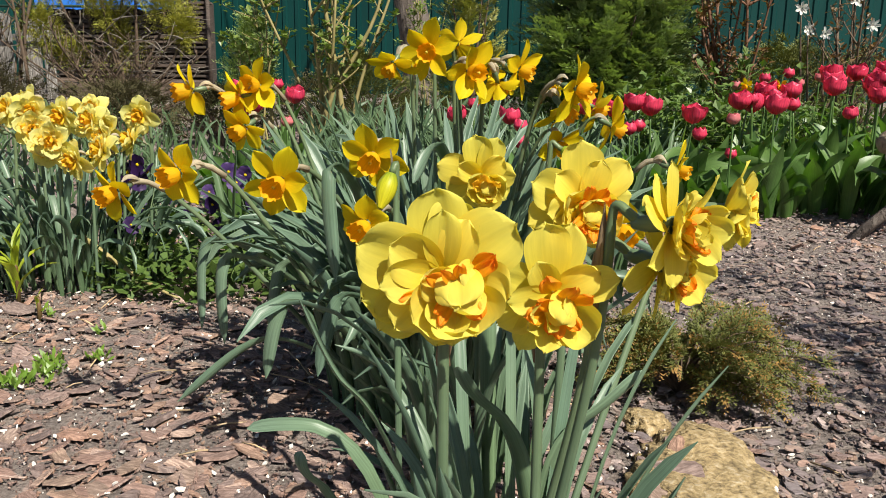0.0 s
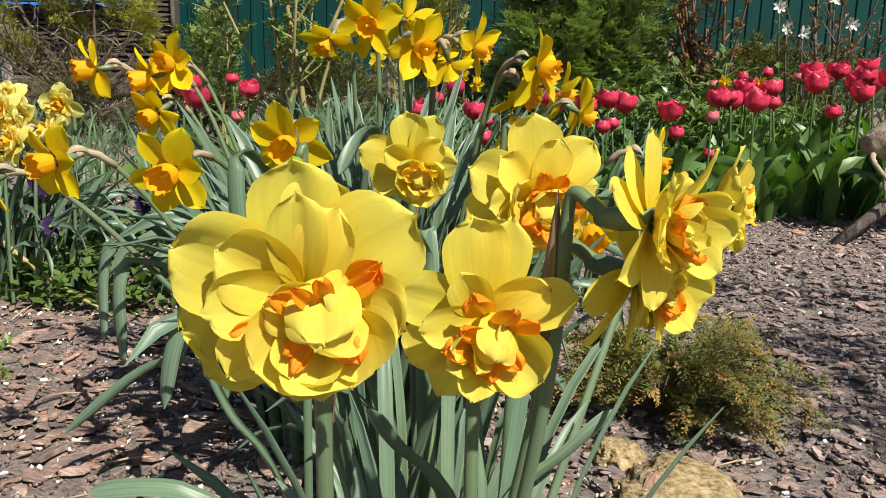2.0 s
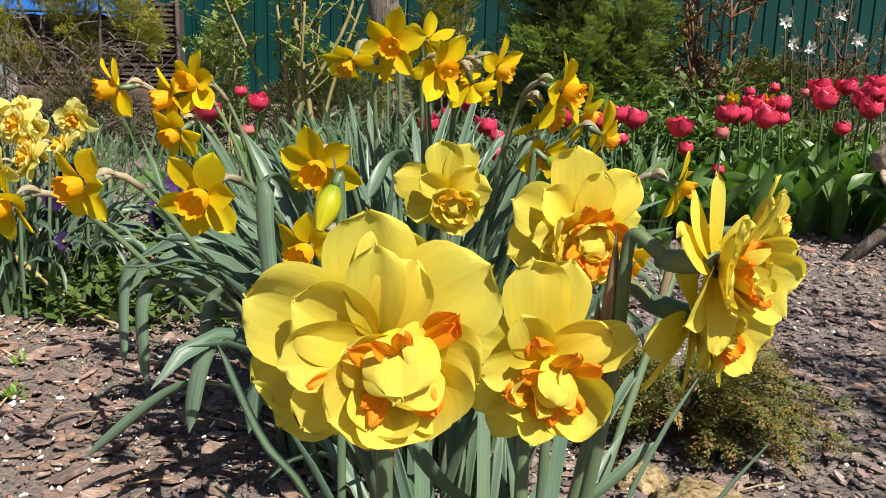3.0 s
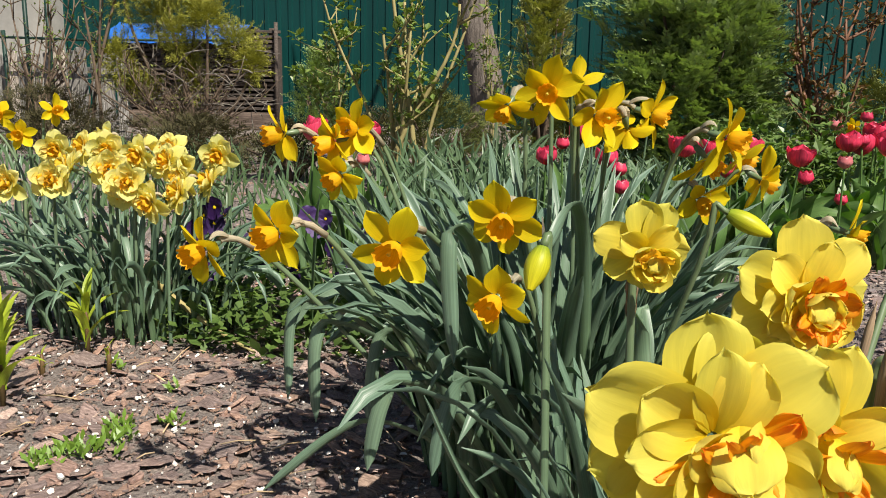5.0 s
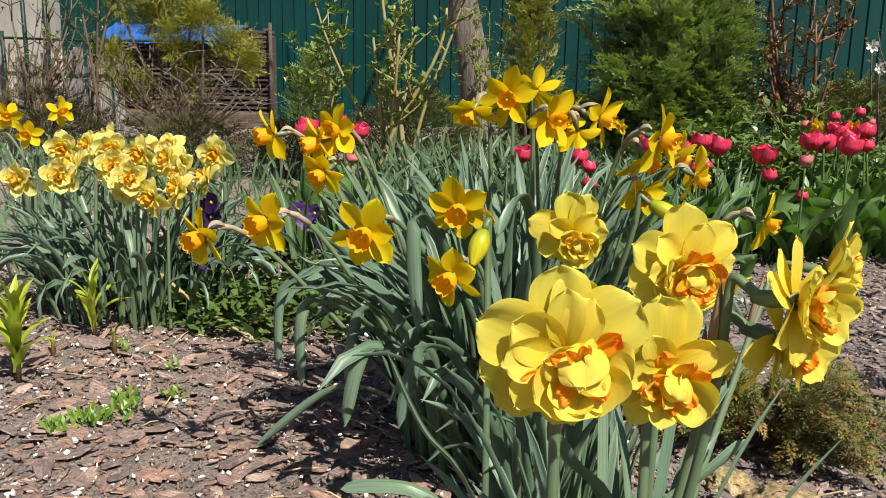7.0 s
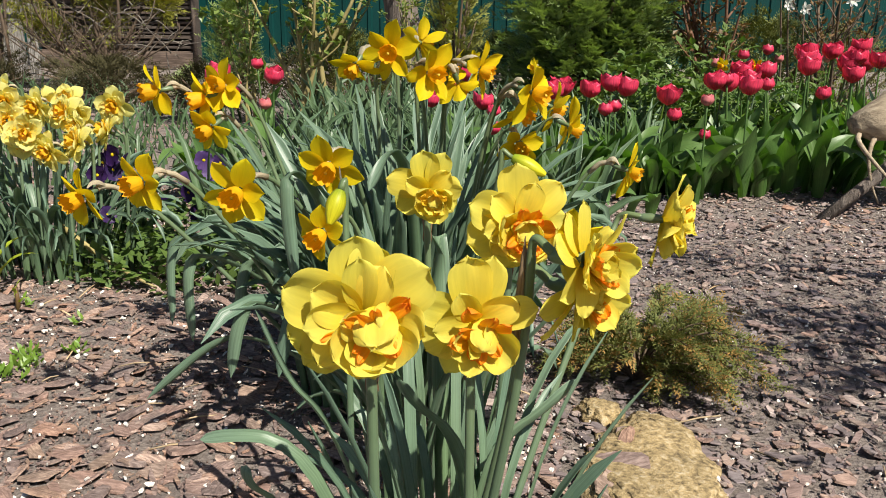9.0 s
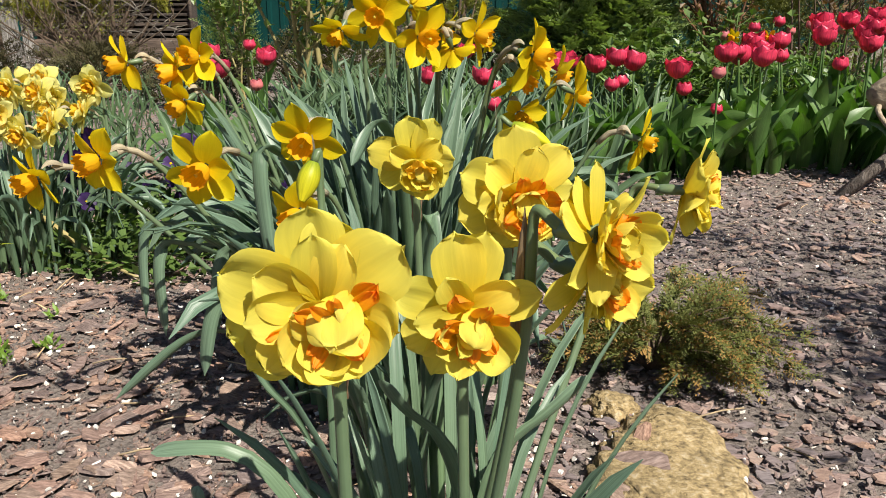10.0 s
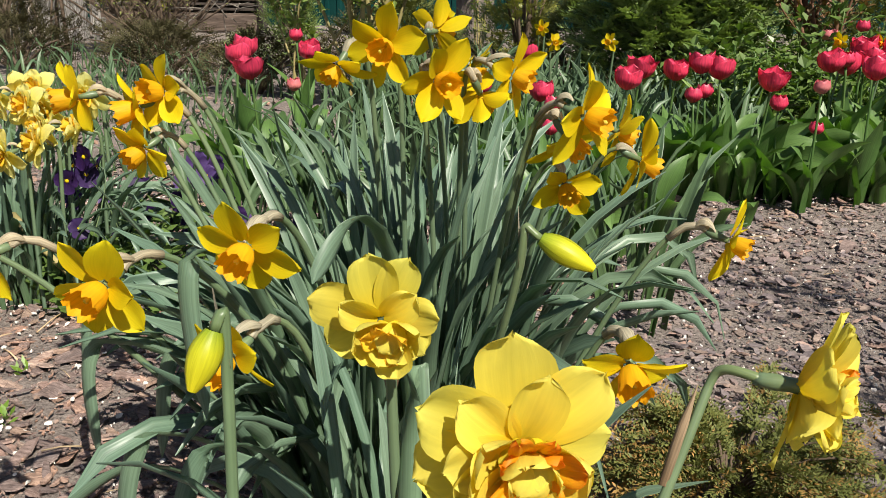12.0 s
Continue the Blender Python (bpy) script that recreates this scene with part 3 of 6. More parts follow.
double_daffodil((0.225, 0.69), (0.227, 0.642, 0.406), (0.10, -1.0, 0.0), 12, 0.092,
                ((99, 0.56, 0.40, 0.02), (74, 0.56, 0.36, -0.02), (14, 0.53, 0.32, 0.06), (162, 0.50, 0.34, 0.0), (214, 0.50, 0.38, -0.02), (243, 0.54, 0.28, 0.02), (276, 0.48, 0.30, 0.0)),
                ((30, 0.40, 0.30, 0.10), (192, 0.36, 0.24, 0.16), (120, 0.30, 0.26, 0.14)),
                (0.04, -0.10), 0,
                ((325, 0.36, 0.38, 0.18), (252, 0.34, 0.24, 0.22), (205, 0.30, 0.22, 0.18), (285, 0.30, 0.20, 0.20), (180, 0.25, 0.22, 0.20), (230, 0.16, 0.14, 0.28)),
                ((65, 0.02, 0.30, 0.30), (130, 0.04, 0.22, 0.28), (20, -0.04, 0.26, 0.26)),
                ((112, 0.34, 0.17, 0.20), (75, 0.25, 0.13, 0.26), (36, 0.28, 0.13, 0.22), (188, 0.28, 0.14, 0.20), (245, 0.19, 0.12, 0.20), (272, 0.20, 0.11, 0.21), (318, 0.19, 0.12, 0.22), (150, 0.22, 0.12, 0.22)), neck=0.024, spire=0.008)
double_daffodil((0.245, 0.86), (0.264, 0.828, 0.444), (0.16, -0.97, 0.02), 13, 0.105,
                ((92, 0.54, 0.40, -0.02), (45, 0.52, 0.36, 0.0), (160, 0.50, 0.40, 0.02), (205, 0.52, 0.42, 0.0), (250, 0.46, 0.36, -0.02), (8, 0.42, 0.30, 0.03), (300, 0.44, 0.36, 0.0)),
                ((70, 0.40, 0.28, 0.10), (140, 0.38, 0.28, 0.12), (190, 0.36, 0.26, 0.14), (225, 0.38, 0.28, 0.12), (330, 0.34, 0.28, 0.14)), (0.03, -0.06), 10, neck=0.030, spire=0.010, swell=1.12)
double_daffodil((0.215, 0.715), (0.309, 0.630, 0.462), (0.80, -0.58, 0.08), 14, 0.080,
                ((84, 0.54, 0.22, 0.0), (108, 0.46, 0.28, -0.08), (150, 0.46, 0.34, -0.04), (215, 0.50, 0.30, 0.0), (262, 0.54, 0.32, 0.06), (20, 0.46, 0.32, 0.08)),
                ((62, 0.46, 0.20, 0.34), (340, 0.34, 0.32, 0.42), (300, 0.36, 0.30, 0.36), (200, 0.36, 0.26, 0.22), (120, 0.36, 0.22, 0.24), (20, 0.30, 0.28, 0.40)), (0.02, -0.03), 6, neck=0.024, spire=0.020, rise=0.010, tousle=28)
double_daffodil((0.205, 0.735), (0.309, 0.657, 0.427), (0.79, -0.60, -0.08), 17, 0.078,
                ((70, 0.44, 0.32, 0.0), (130, 0.46, 0.34, -0.04), (192, 0.54, 0.26, -0.08), (232, 0.60, 0.28, -0.12), (272, 0.56, 0.26, 0.0), (330, 0.46, 0.34, 0.10)),
                ((350, 0.36, 0.34, 0.42), (300, 0.38, 0.32, 0.36), (225, 0.36, 0.28, 0.18), (270, 0.40, 0.26, 0.26)), (0.02, -0.02), 5, neck=0.028, spire=0.004, rise=0.006, tousle=28)
double_daffodil((0.165, 1.02), (0.159, 0.962, 0.449), (0.12, -0.98, -0.06), 15, 0.090,
                ((98, 0.50, 0.38, 0.0), (66, 0.50, 0.32, -0.02), (163, 0.54, 0.40, 0.02), (212, 0.46, 0.36, -0.02), (5, 0.42, 0.34, 0.03), (268, 0.40, 0.36, 0.02), (318, 0.42, 0.36, 0.0)),
                ((150, 0.32, 0.28, 0.14), (40, 0.36, 0.28, 0.12)), (0.06, -0.10), 4, neck=0.026, spire=0.010, swell=0.95, frill="frill_gold")
double_daffodil((0.235, 0.80), (0.437, 0.974, 0.418), (0.93, -0.22, 0.0), 16, 0.100,
                ((92, 0.52, 0.36, 0.18), (50, 0.46, 0.36, 0.24), (135, 0.44, 0.36, 0.12), (195, 0.44, 0.36, 0.04), (250, 0.54, 0.34, -0.10), (290, 0.52, 0.34, 0.06), (330, 0.44, 0.36, 0.20)),
                ((20, 0.36, 0.34, 0.32), (85, 0.40, 0.30, 0.24), (150, 0.36, 0.30, 0.22), (270, 0.42, 0.32, 0.22), (220, 0.38, 0.30, 0.18), (335, 0.34, 0.34, 0.34)), (0.0, -0.02), 2, neck=0.034, spire=0.004, radius=0.0042, straight=True, swell=1.1, tousle=45)

# golden singles of the large clump
daffodil((0.00, 1.33), (-0.359, 1.135, 0.392), (-0.42, -0.86, -0.22), 21, 0.086, 20, 1.0, 0.45)
daffodil((0.02, 1.30), (-0.244, 1.084, 0.426), (-0.50, -0.84, -0.14), 22, 0.084, 0, 1.0, 0.45)
daffodil((0.05, 1.25), (-0.094, 1.033, 0.426), (-0.12, -0.96, -0.22), 23, 0.088, 10, 1.0, 0.8)
daffodil((0.08, 1.25), (0.018, 1.068, 0.456), (-0.05, -0.94, -0.30), 24, 0.084, 40, 1.0, 0.8)
daffodil((0.09, 1.17), (0.016, 1.028, 0.376), (-0.30, -0.88, -0.25), 25, 0.080, 25, 1.0, 0.8)
daffodil((-0.05, 1.48), (-0.358, 1.427, 0.522), (-0.78, -0.60, -0.12), 26, 0.094, 5, 1.0, 0.45)
daffodil((-0.04, 1.52), (-0.246, 1.440, 0.531), (-0.35, -0.75, 0.10), 27, 0.092, 15, 1.0, 0.45)
daffodil((-0.03, 1.46), (-0.275, 1.430, 0.512), (-0.80, -0.50, -0.25), 28, 0.094, 35, 1.0, 0.45)
daffodil((-0.02, 1.44), (-0.262, 1.410, 0.462), (-0.45, -0.75, -0.40), 29, 0.084, 0, 1.0, 0.45)
daffodil((0.02, 1.55), (-0.010, 1.430, 0.570), (-0.30, -0.55, -0.60), 30, 0.082, 20, 1.0, 0.9)
daffodil((0.06, 1.50), (0.050, 1.432, 0.595), (-0.05, -0.97, -0.20), 31, 0.103, 12, 0.7, 0.9)
daffodil((0.10, 1.66), (0.090, 1.555, 0.606), (0.30, 0.75, -0.05), 32, 0.088, 30, 0.25, 0.9)
daffodil((0.10, 1.52), (0.122, 1.390, 0.562), (0.62, -0.72, -0.15), 33, 0.098, 0, 0.9, 0.9)
daffodil((0.11, 1.58), (0.142, 1.480, 0.561), (0.90, -0.25, -0.20), 34, 0.078, 25, 0.9, 0.9)
daffodil((0.12, 1.55), (0.166, 1.420, 0.542), (0.20, 0.50, -0.62), 35, 0.080, 10, 0.9, 0.9)
daffodil((0.13, 1.55), (0.201, 1.440, 0.564), (0.85, -0.25, -0.25), 36, 0.089, 40, 1.0, 0.9)
daffodil((0.14, 1.48), (0.288, 1.320, 0.538), (0.85, -0.42, -0.22), 37, 0.100, 8, 1.0, 0.55)
daffodil((0.15, 1.50), (0.272, 1.360, 0.506), (0.60, -0.40, -0.65), 38, 0.089, 0, 1.0, 0.55)
daffodil((0.16, 1.52), (0.327, 1.420, 0.505), (0.80, -0.05, -0.35), 39, 0.080, 20, 0.8, 0.55)
daffodil((0.17, 1.50), (0.354, 1.400, 0.477), (0.78, 0.22, -0.40), 40, 0.080, 35, 0.8, 0.55)
daffodil((0.16, 1.46), (0.270, 1.380, 0.448), (0.30, -0.75, -0.50), 41, 0.082, 10, 0.8, 0.85)
daffodil((0.17, 1.30), (0.438, 1.276, 0.424), (0.84, -0.42, -0.26), 42, 0.072, 25, 1.0, 0.45)
daffodil((0.18, 1.12), (0.336, 1.080, 0.372), (0.15, -0.86, -0.42), 43, 0.084, 30, 1.0, 0.55)


def daffodil_bud(base, neck, facing, length, seed):
    rng = random.Random(seed)
    root = thing("daffodil_bud", "closed yellow-green daffodil bud on a green stem", "daffodil bud", (base[0], base[1], ground_z(base[0], base[1])))
    h, d = Vector(neck) - root.location, Vector(facing).normalized()
    bm, uv = new_bm()
    top = h - Vector((d.x, d.y, 0)) * 0.016 + Vector((0, 0, 0.004))
    pts = bezier(Vector((0, 0, -0.01)), Vector((0, 0, h.z * 0.5)), top - Vector((0, 0, 0.08)), top, 9) + bezier(top, top + Vector((0, 0, 0.012)), h - d * 0.012, h, 6)[1:]
    tube(bm, uv, pts, 0.0042, 8, 0.8)
    part("stem", bm, M["stem_green"], root)
    for k in range(3):
        bm, uv = new_bm()
        fm = Matrix.Translation(h) @ axis_frame(d, 120 * k + 20)
        rows = []
        for i in range(9):
            u = i / 8
            r = 0.0125 * math.sin(math.pi * (0.12 + 0.80 * u)) ** 0.8 * (1 - 0.25 * u)
            rows.append([fm @ Vector((r * math.cos(a) * (1 + 0.06 * math.sin(a * 3)), r * math.sin(a), length * u)) for a in (-1.25, -0.8, -0.4, 0, 0.4, 0.8, 1.25)])
        sheet(bm, rows, uv)
        part("petal", bm, M["bud_green"], root)
    bm, uv = new_bm()
    sd = d.cross(Vector((0, 0, 1))).normalized()
    rows = []
    for i in range(7):
        u = i / 6
        p = pts[8].lerp(pts[9] + Vector((-0.006, 0, 0.022)), u)
        w = 0.0045 * (1 - 0.85 * u)
        rows.append([p + sd * w * v + Vector((0, 0, -0.5 * w * v * v)) for v in (-1, -0.4, 0.4, 1)])
    sheet(bm, rows, uv)
    part("sheath", bm, M["spathe"], root)


daffodil_bud((0.080, 0.865), (0.066, 0.903, 0.457), (-0.24, -0.42, -0.85), 0.040, 1)
daffodil_bud((0.17, 1.22), (0.258, 1.112, 0.466), (0.88, -0.15, -0.42), 0.050, 2)


# ---- daffodil leaves ----
def leaf_points(base, lean, length, droop, rng, n=9):
    """Points of a leaf that leaves the ground near upright and leans over, bending more towards its tip."""
    p, ang, az = Vector(base), math.radians(rng.uniform(2, 8)), lean[0]
    out = [p.copy()]
    for i in range(n):
        u = (i + 1) / n
        a = ang + lean[1] * u ** 0.9 + droop * max(0, u - 0.45) ** 1.3 * 2.4
        p = p + Vector((math.cos(az) * math.sin(a), math.sin(az) * math.sin(a), math.cos(a))) * (length / n)
        p.z = max(p.z, 0.008)
        out.append(p.copy())
    return out


def foliage(name, label, center, radii, count, length, seed, material, width=(0.010, 0.016), lean_range=(0.15, 0.75), droopy=0.25, slope=0.0):
    rng = random.Random(seed)
    root = thing(name, label, "foliage", (center[0], center[1], ground_z(*center)))
    for i in range(count):
        az = rng.uniform(0, 2 * math.pi)
        rr = math.sqrt(rng.random())
        bx, by = radii[0] * rr * math.cos(az), radii[1] * rr * math.sin(az)
        laz = math.atan2(by, bx) + rng.uniform(-0.7, 0.7)
        ln = lean_range[0] + (lean_range[1] - lean_range[0]) * rr * rng.uniform(0.5, 1.15)
        droop = rng.uniform(0.8, 2.2) if rng.random() < droopy * (0.4 + rr) else rng.uniform(0.0, 0.75)
        pts = leaf_points((bx, by, -0.01), (laz, ln), rng.uniform(*length) * (1 + slope * by / radii[1]), droop, rng, 9)
        bm, uv = new_bm()
        face = (-math.cos(laz) + rng.uniform(-0.8, 0.8), -math.sin(laz) + rng.uniform(-0.8, 0.8), 0.5)
        strap_leaf(bm, uv, pts, rng.uniform(*width), face, 0.0013, 0.28, 0.22, rng.uniform(-0.8, 0.8))
        part("leaf", bm, material, root)
    return root


def hero_leaf(root, base, apex, tip, width=0.014, flat=False):
    """A leaf bent over: up from base to apex, then down to tip."""
    o = root.location
    b, a, t = (Vector(v) - o for v in (base, apex, tip))
    way = t - b
    way.z *= 0.2
    way.normalize()
    first = bezier(b, b.lerp(a, 0.3) + Vector((0, 0, 0.05)), a - way * (a - b).length * 0.22, a, 9)
    second = bezier(a, a + way * (t - a).length * 0.24, t.lerp(a, 0.45) + way * 0.012, t, 9)
    bm, uv = new_bm()
    out = t - b
    strap_leaf(bm, uv, first + second[1:], width, (0.1, -0.5, 1.0) if flat else (-out.x * 0.8, 0.35 - out.y, 0.35), 0.0013, 0.22, 0.18, 0.25)
    part("leaf", bm, M["leaf_blue"], root)


big = foliage("daffodil_foliage", "dense clump of blue-green daffodil leaves on the mulch", (0.06, 1.46), (0.19, 0.25), 235, (0.36, 0.53), 3, M["leaf_blue"], (0.013, 0.022), (0.06, 0.54), 0.28, 0.15)
for b, a, t in (((0.0, 1.35, 0), (-0.222, 1.22, 0.283), (-0.237, 1.20, 0.148)),
                ((-0.02, 1.40, 0), (-0.290, 1.33, 0.282), (-0.312, 1.30, 0.136)),
                ((0.02, 1.33, 0), (-0.142, 1.25, 0.268), (-0.170, 1.22, 0.141)),
                ((0.04, 1.22, 0), (-0.100, 1.10, 0.250), (-0.136, 1.08, 0.144)),
                ((0.08, 1.18, 0), (-0.013, 1.05, 0.278), (-0.048, 1.02, 0.175)),
                ((0.06, 1.20, 0), (-0.146, 1.15, 0.178), (-0.282, 1.12, 0.085)),
                ((0.03, 1.25, 0), (-0.037, 1.10, 0.440), (-0.034, 1.075, 0.287)),
                ((0.12, 1.30, 0), (0.094, 1.15, 0.464), (0.066, 1.09, 0.420))):
    hero_leaf(big, b, a, t, 0.015 if a[2] < 0.2 else 0.019)
front = foliage("daffodil_foliage", "front clump of upright blue-green daffodil leaves", (0.20, 0.74), (0.085, 0.13), 38, (0.24, 0.38), 5, M["leaf_blue"], (0.008, 0.013), (0.05, 0.42), 0.08)
for b, a, t in (((0.13, 0.74, 0), (0.024, 0.72, 0.248), (-0.041, 0.72, 0.243)),
                ((0.14, 0.78, 0), (0.029, 0.85, 0.231), (-0.037, 0.90, 0.314)),
                ((0.22, 0.78, 0), (0.276, 0.80, 0.234), (0.331, 0.82, 0.279)),
                ((0.24, 0.78, 0), (0.176, 0.78, 0.250), (0.150, 0.76, 0.297)),
                ((0.18, 0.95, 0), (0.164, 1.05, 0.368), (0.176, 1.02, 0.311))):
    hero_leaf(front, b, a, t, *((0.0135, True) if t[2] < a[2] and t[0] < 0 else (0.021,)))
hero_leaf(front, (0.07, 0.70, 0), (0.034, 0.652, 0.235), (0.030, 0.645, 0.262), 0.012)
middle = foliage("daffodil_foliage", "middle clump of blue-green daffodil leaves", (0.16, 1.04), (0.08, 0.12), 30, (0.30, 0.43), 7, M["leaf_blue"], (0.010, 0.017), (0.05, 0.36), 0.2)

# clump of pale doubles
pale = []
for seed in (51, 52, 53):
    rng = random.Random(seed)
    root = thing("double_daffodil", "pale yellow double daffodil with orange frilled centre", "daffodil", (0, 0, 0), "pale double daffodils")
    fx = ((-0.1, -0.95, 0.05), (0.35, -0.9, -0.1), (-0.35, -0.8, 0.40))[seed - 51]
    hd = Vector((0.0, -0.03, 0.40))
    stem_part(root, hd, fx, rng, 0.0036, True, 0.8, 0.7)
    pale_flower(root, hd, fx, rng, 0.097, 10 * seed)
    pale.append(root)
rng = random.Random(9)
spots = ((-1.166, 1.87, 0.370), (-1.133, 2.00, 0.441), (-1.020, 1.88, 0.407), (-1.051, 1.85, 0.385), (-1.056, 2.10, 0.458), (-1.09, 2.05, 0.440),
         (-0.959, 1.93, 0.405), (-0.907, 1.98, 0.435), (-0.821, 1.95, 0.421), (-0.896, 1.89, 0.359), (-0.824, 1.87, 0.341), (-0.771, 1.90, 0.356),
         (-0.87, 1.86, 0.385), (-0.99, 1.98, 0.445), (-0.86, 2.04, 0.440), (-0.78, 1.94, 0.385),
         (-0.729, 2.02, 0.438), (-0.731, 1.98, 0.375), (-0.811, 2.00, 0.404), (-0.93, 2.08, 0.43))
for i, (x, y, z) in enumerate(spots):
    src = pale[i % 3]
    a = rng.uniform(-45, 45)
    off = pose(0, 0, 0, 0, 0, a) @ Vector((0.0, -0.03, 0.0))
    m = pose(x - off.x, y - off.y, z - 0.40, 0, 0, a)
    if i < 3:
        src.matrix_basis = m
    else:
        copy_thing(src, m)
foliage("daffodil_foliage", "clump of blue-green daffodil leaves under pale flowers", (-0.95, 2.02), (0.26, 0.14), 170, (0.26, 0.41), 13, M["leaf_blue"], (0.011, 0.018), (0.08, 0.7), 0.45)
for i, (x, y, z, f) in enumerate(((-1.504, 2.30, 0.508, (0.4, -0.8, 0.0)), (-1.406, 2.25, 0.460, (0.2, -0.9, -0.1)), (-1.368, 2.35, 0.523, (0.8, -0.5, 0.0)), (-1.55, 2.25, 0.468, (-0.3, -0.9, 0.0)))):
    daffodil((-1.45 + 0.02 * i, 2.32), (x, y, z), f, 60 + i, 0.086, 15 * i, 0.8, 0.85)
foliage("daffodil_foliage", "small clump of daffodil leaves beside the pale clump", (-1.46, 2.32), (0.10, 0.08), 26, (0.30, 0.44), 14, M["leaf_blue"], (0.009, 0.014), (0.08, 0.5), 0.2)


# ---- tulips ----
def tulip_head(root, top, rng, size, open_amount, material):
    for k in range(6):
        inner = k % 2
        a = 60 * k + rng.uniform(-9, 9)
        reach, spread = rng.uniform(0.88, 1.1), rng.uniform(0.6, 1.5)
        bm, uv = new_bm()
        rows = []
        for i in range(9):
            u = i / 8
            r = size * (0.06 + 0.47 * min(1.0, u * 2.3) ** 0.55) * (1 - 0.10 * inner) + size * open_amount * spread * u * u * 0.25
            r *= 1 - (0.42 - open_amount * 0.6) * max(0, u - 0.5)
            w = 0.92 * math.sin(math.pi * min(1, 0.25 + u * 0.5)) * (1 if u < 0.6 else max(0.004, 1 - ((u - 0.6) / 0.4) ** 2.4) ** 0.6)
            row = []
            for j in range(7):
                v = j / 3 - 1
                an = v * w * 1.25
                row.append(top + pose(0, 0, 0, 0, 0, a) @ Vector((r * math.cos(an), r * math.sin(an), size * ((0.90 + 0.04 * inner) * reach * u - 0.05 * v * v * u + 0.02 * math.sin(5 * v + a)))))
            rows.append(row)
        sheet(bm, rows, uv)
        part("petal", bm, material, root)


def tulip_leaf_bm(rng, base, az, length, width, lean, droop, roll=0.0):
    bm, uv = new_bm()
    pts = leaf_points(base, (az, lean), length, droop, rng, 10)
    rows = []
    side = Vector((-math.sin(az), math.cos(az), 0))
    ph = rng.uniform(0, 6)
    for i, p in enumerate(pts):
        u = i / 10
        d = (pts[min(i + 1, 10)] - pts[max(i - 1, 0)]).normalized()
        up = side.cross(d)
        if up.z < 0:
            up = -up
        turn = roll * u
        wide, up = side * math.cos(turn) + up * math.sin(turn), up * math.cos(turn) - side * math.sin(turn)
        w = width * 0.5 * (0.45 + 0.55 * math.sin(math.pi * min(1, 0.1 + 0.75 * u))) * (1 if u < 0.55 else max(0.03, 1 - ((u - 0.55) / 0.45) ** 1.8))
        rows.append([p + wide * w * v + up * (0.38 * w * v * v * (1.2 - u) + 0.12 * w * abs(v) * math.sin(9 * u + ph + 2 * v)) for v in (-1, -0.65, -0.3, 0, 0.3, 0.65, 1)])
    sheet(bm, rows, uv)
    return bm


def make_tulip(seed, height, size, open_amount, material, label, leaves=3, group="red tulips along the path"):
    rng = random.Random(seed)
    root = thing("tulip", label, "tulip", (0, 0, 0), group)
    top = Vector((rng.uniform(-0.02, 0.02), rng.uniform(-0.02, 0.02), height))
    bm, uv = new_bm()
    tube(bm, uv, bezier(Vector((0, 0, -0.02)), Vector((0, 0, height * 0.4)), top - Vector((0, 0, height * 0.3)), top + Vector((0, 0, 0.004)), 10), 0.0036, 8)
    part("stem", bm, M["leaf_tulip"], root)
    tulip_head(root, top, rng, size, open_amount, material)
    for k in range(leaves):
        az = k * 2 * math.pi / leaves + rng.uniform(-0.6, 0.6)
        part("leaf", tulip_leaf_bm(rng, (0, 0, 0.01 + 0.02 * k), az, rng.uniform(0.20, 0.30), rng.uniform(0.04, 0.075), rng.uniform(0.25, 0.7), rng.uniform(0.0, 0.9), rng.uniform(-1.0, 1.0)), M["leaf_tulip"], root)
    return root


RED = "red cup-shaped tulip with broad green leaves"
tulips = [make_tulip(71, 0.37, 0.072, 0.30, M["petal_red"], RED), make_tulip(72, 0.38, 0.070, 0.62, M["petal_red"], "wide open red tulip with broad green leaves"),
          make_tulip(73, 0.36, 0.052, 0.0, M["petal_red"], RED, 4), make_tulip(74, 0.38, 0.072, 0.42, M["petal_red"], RED, 4)]
used = set()


def place_tulip(x, y, z, kind, rng, scale=1.0):
    src = tulips[kind]
    if y > 2.8 and x > 0.3:
        x, y, z = 0.25 + (x - 0.25) * 1.05, 0.05 + (y - 0.05) * 1.05, 0.62 + (z - 0.62) * 1.05
    h = (0.37, 0.38, 0.36, 0.38)[kind] + 0.03
    m = pose(x, y, z - h * scale, rng.uniform(-7, 7), rng.uniform(-7, 7), rng.uniform(0, 360)) @ Matrix.Scale(scale, 4)
    if kind not in used:
        used.add(kind)
        src.matrix_basis = m
    else:
        copy_thing(src, m)


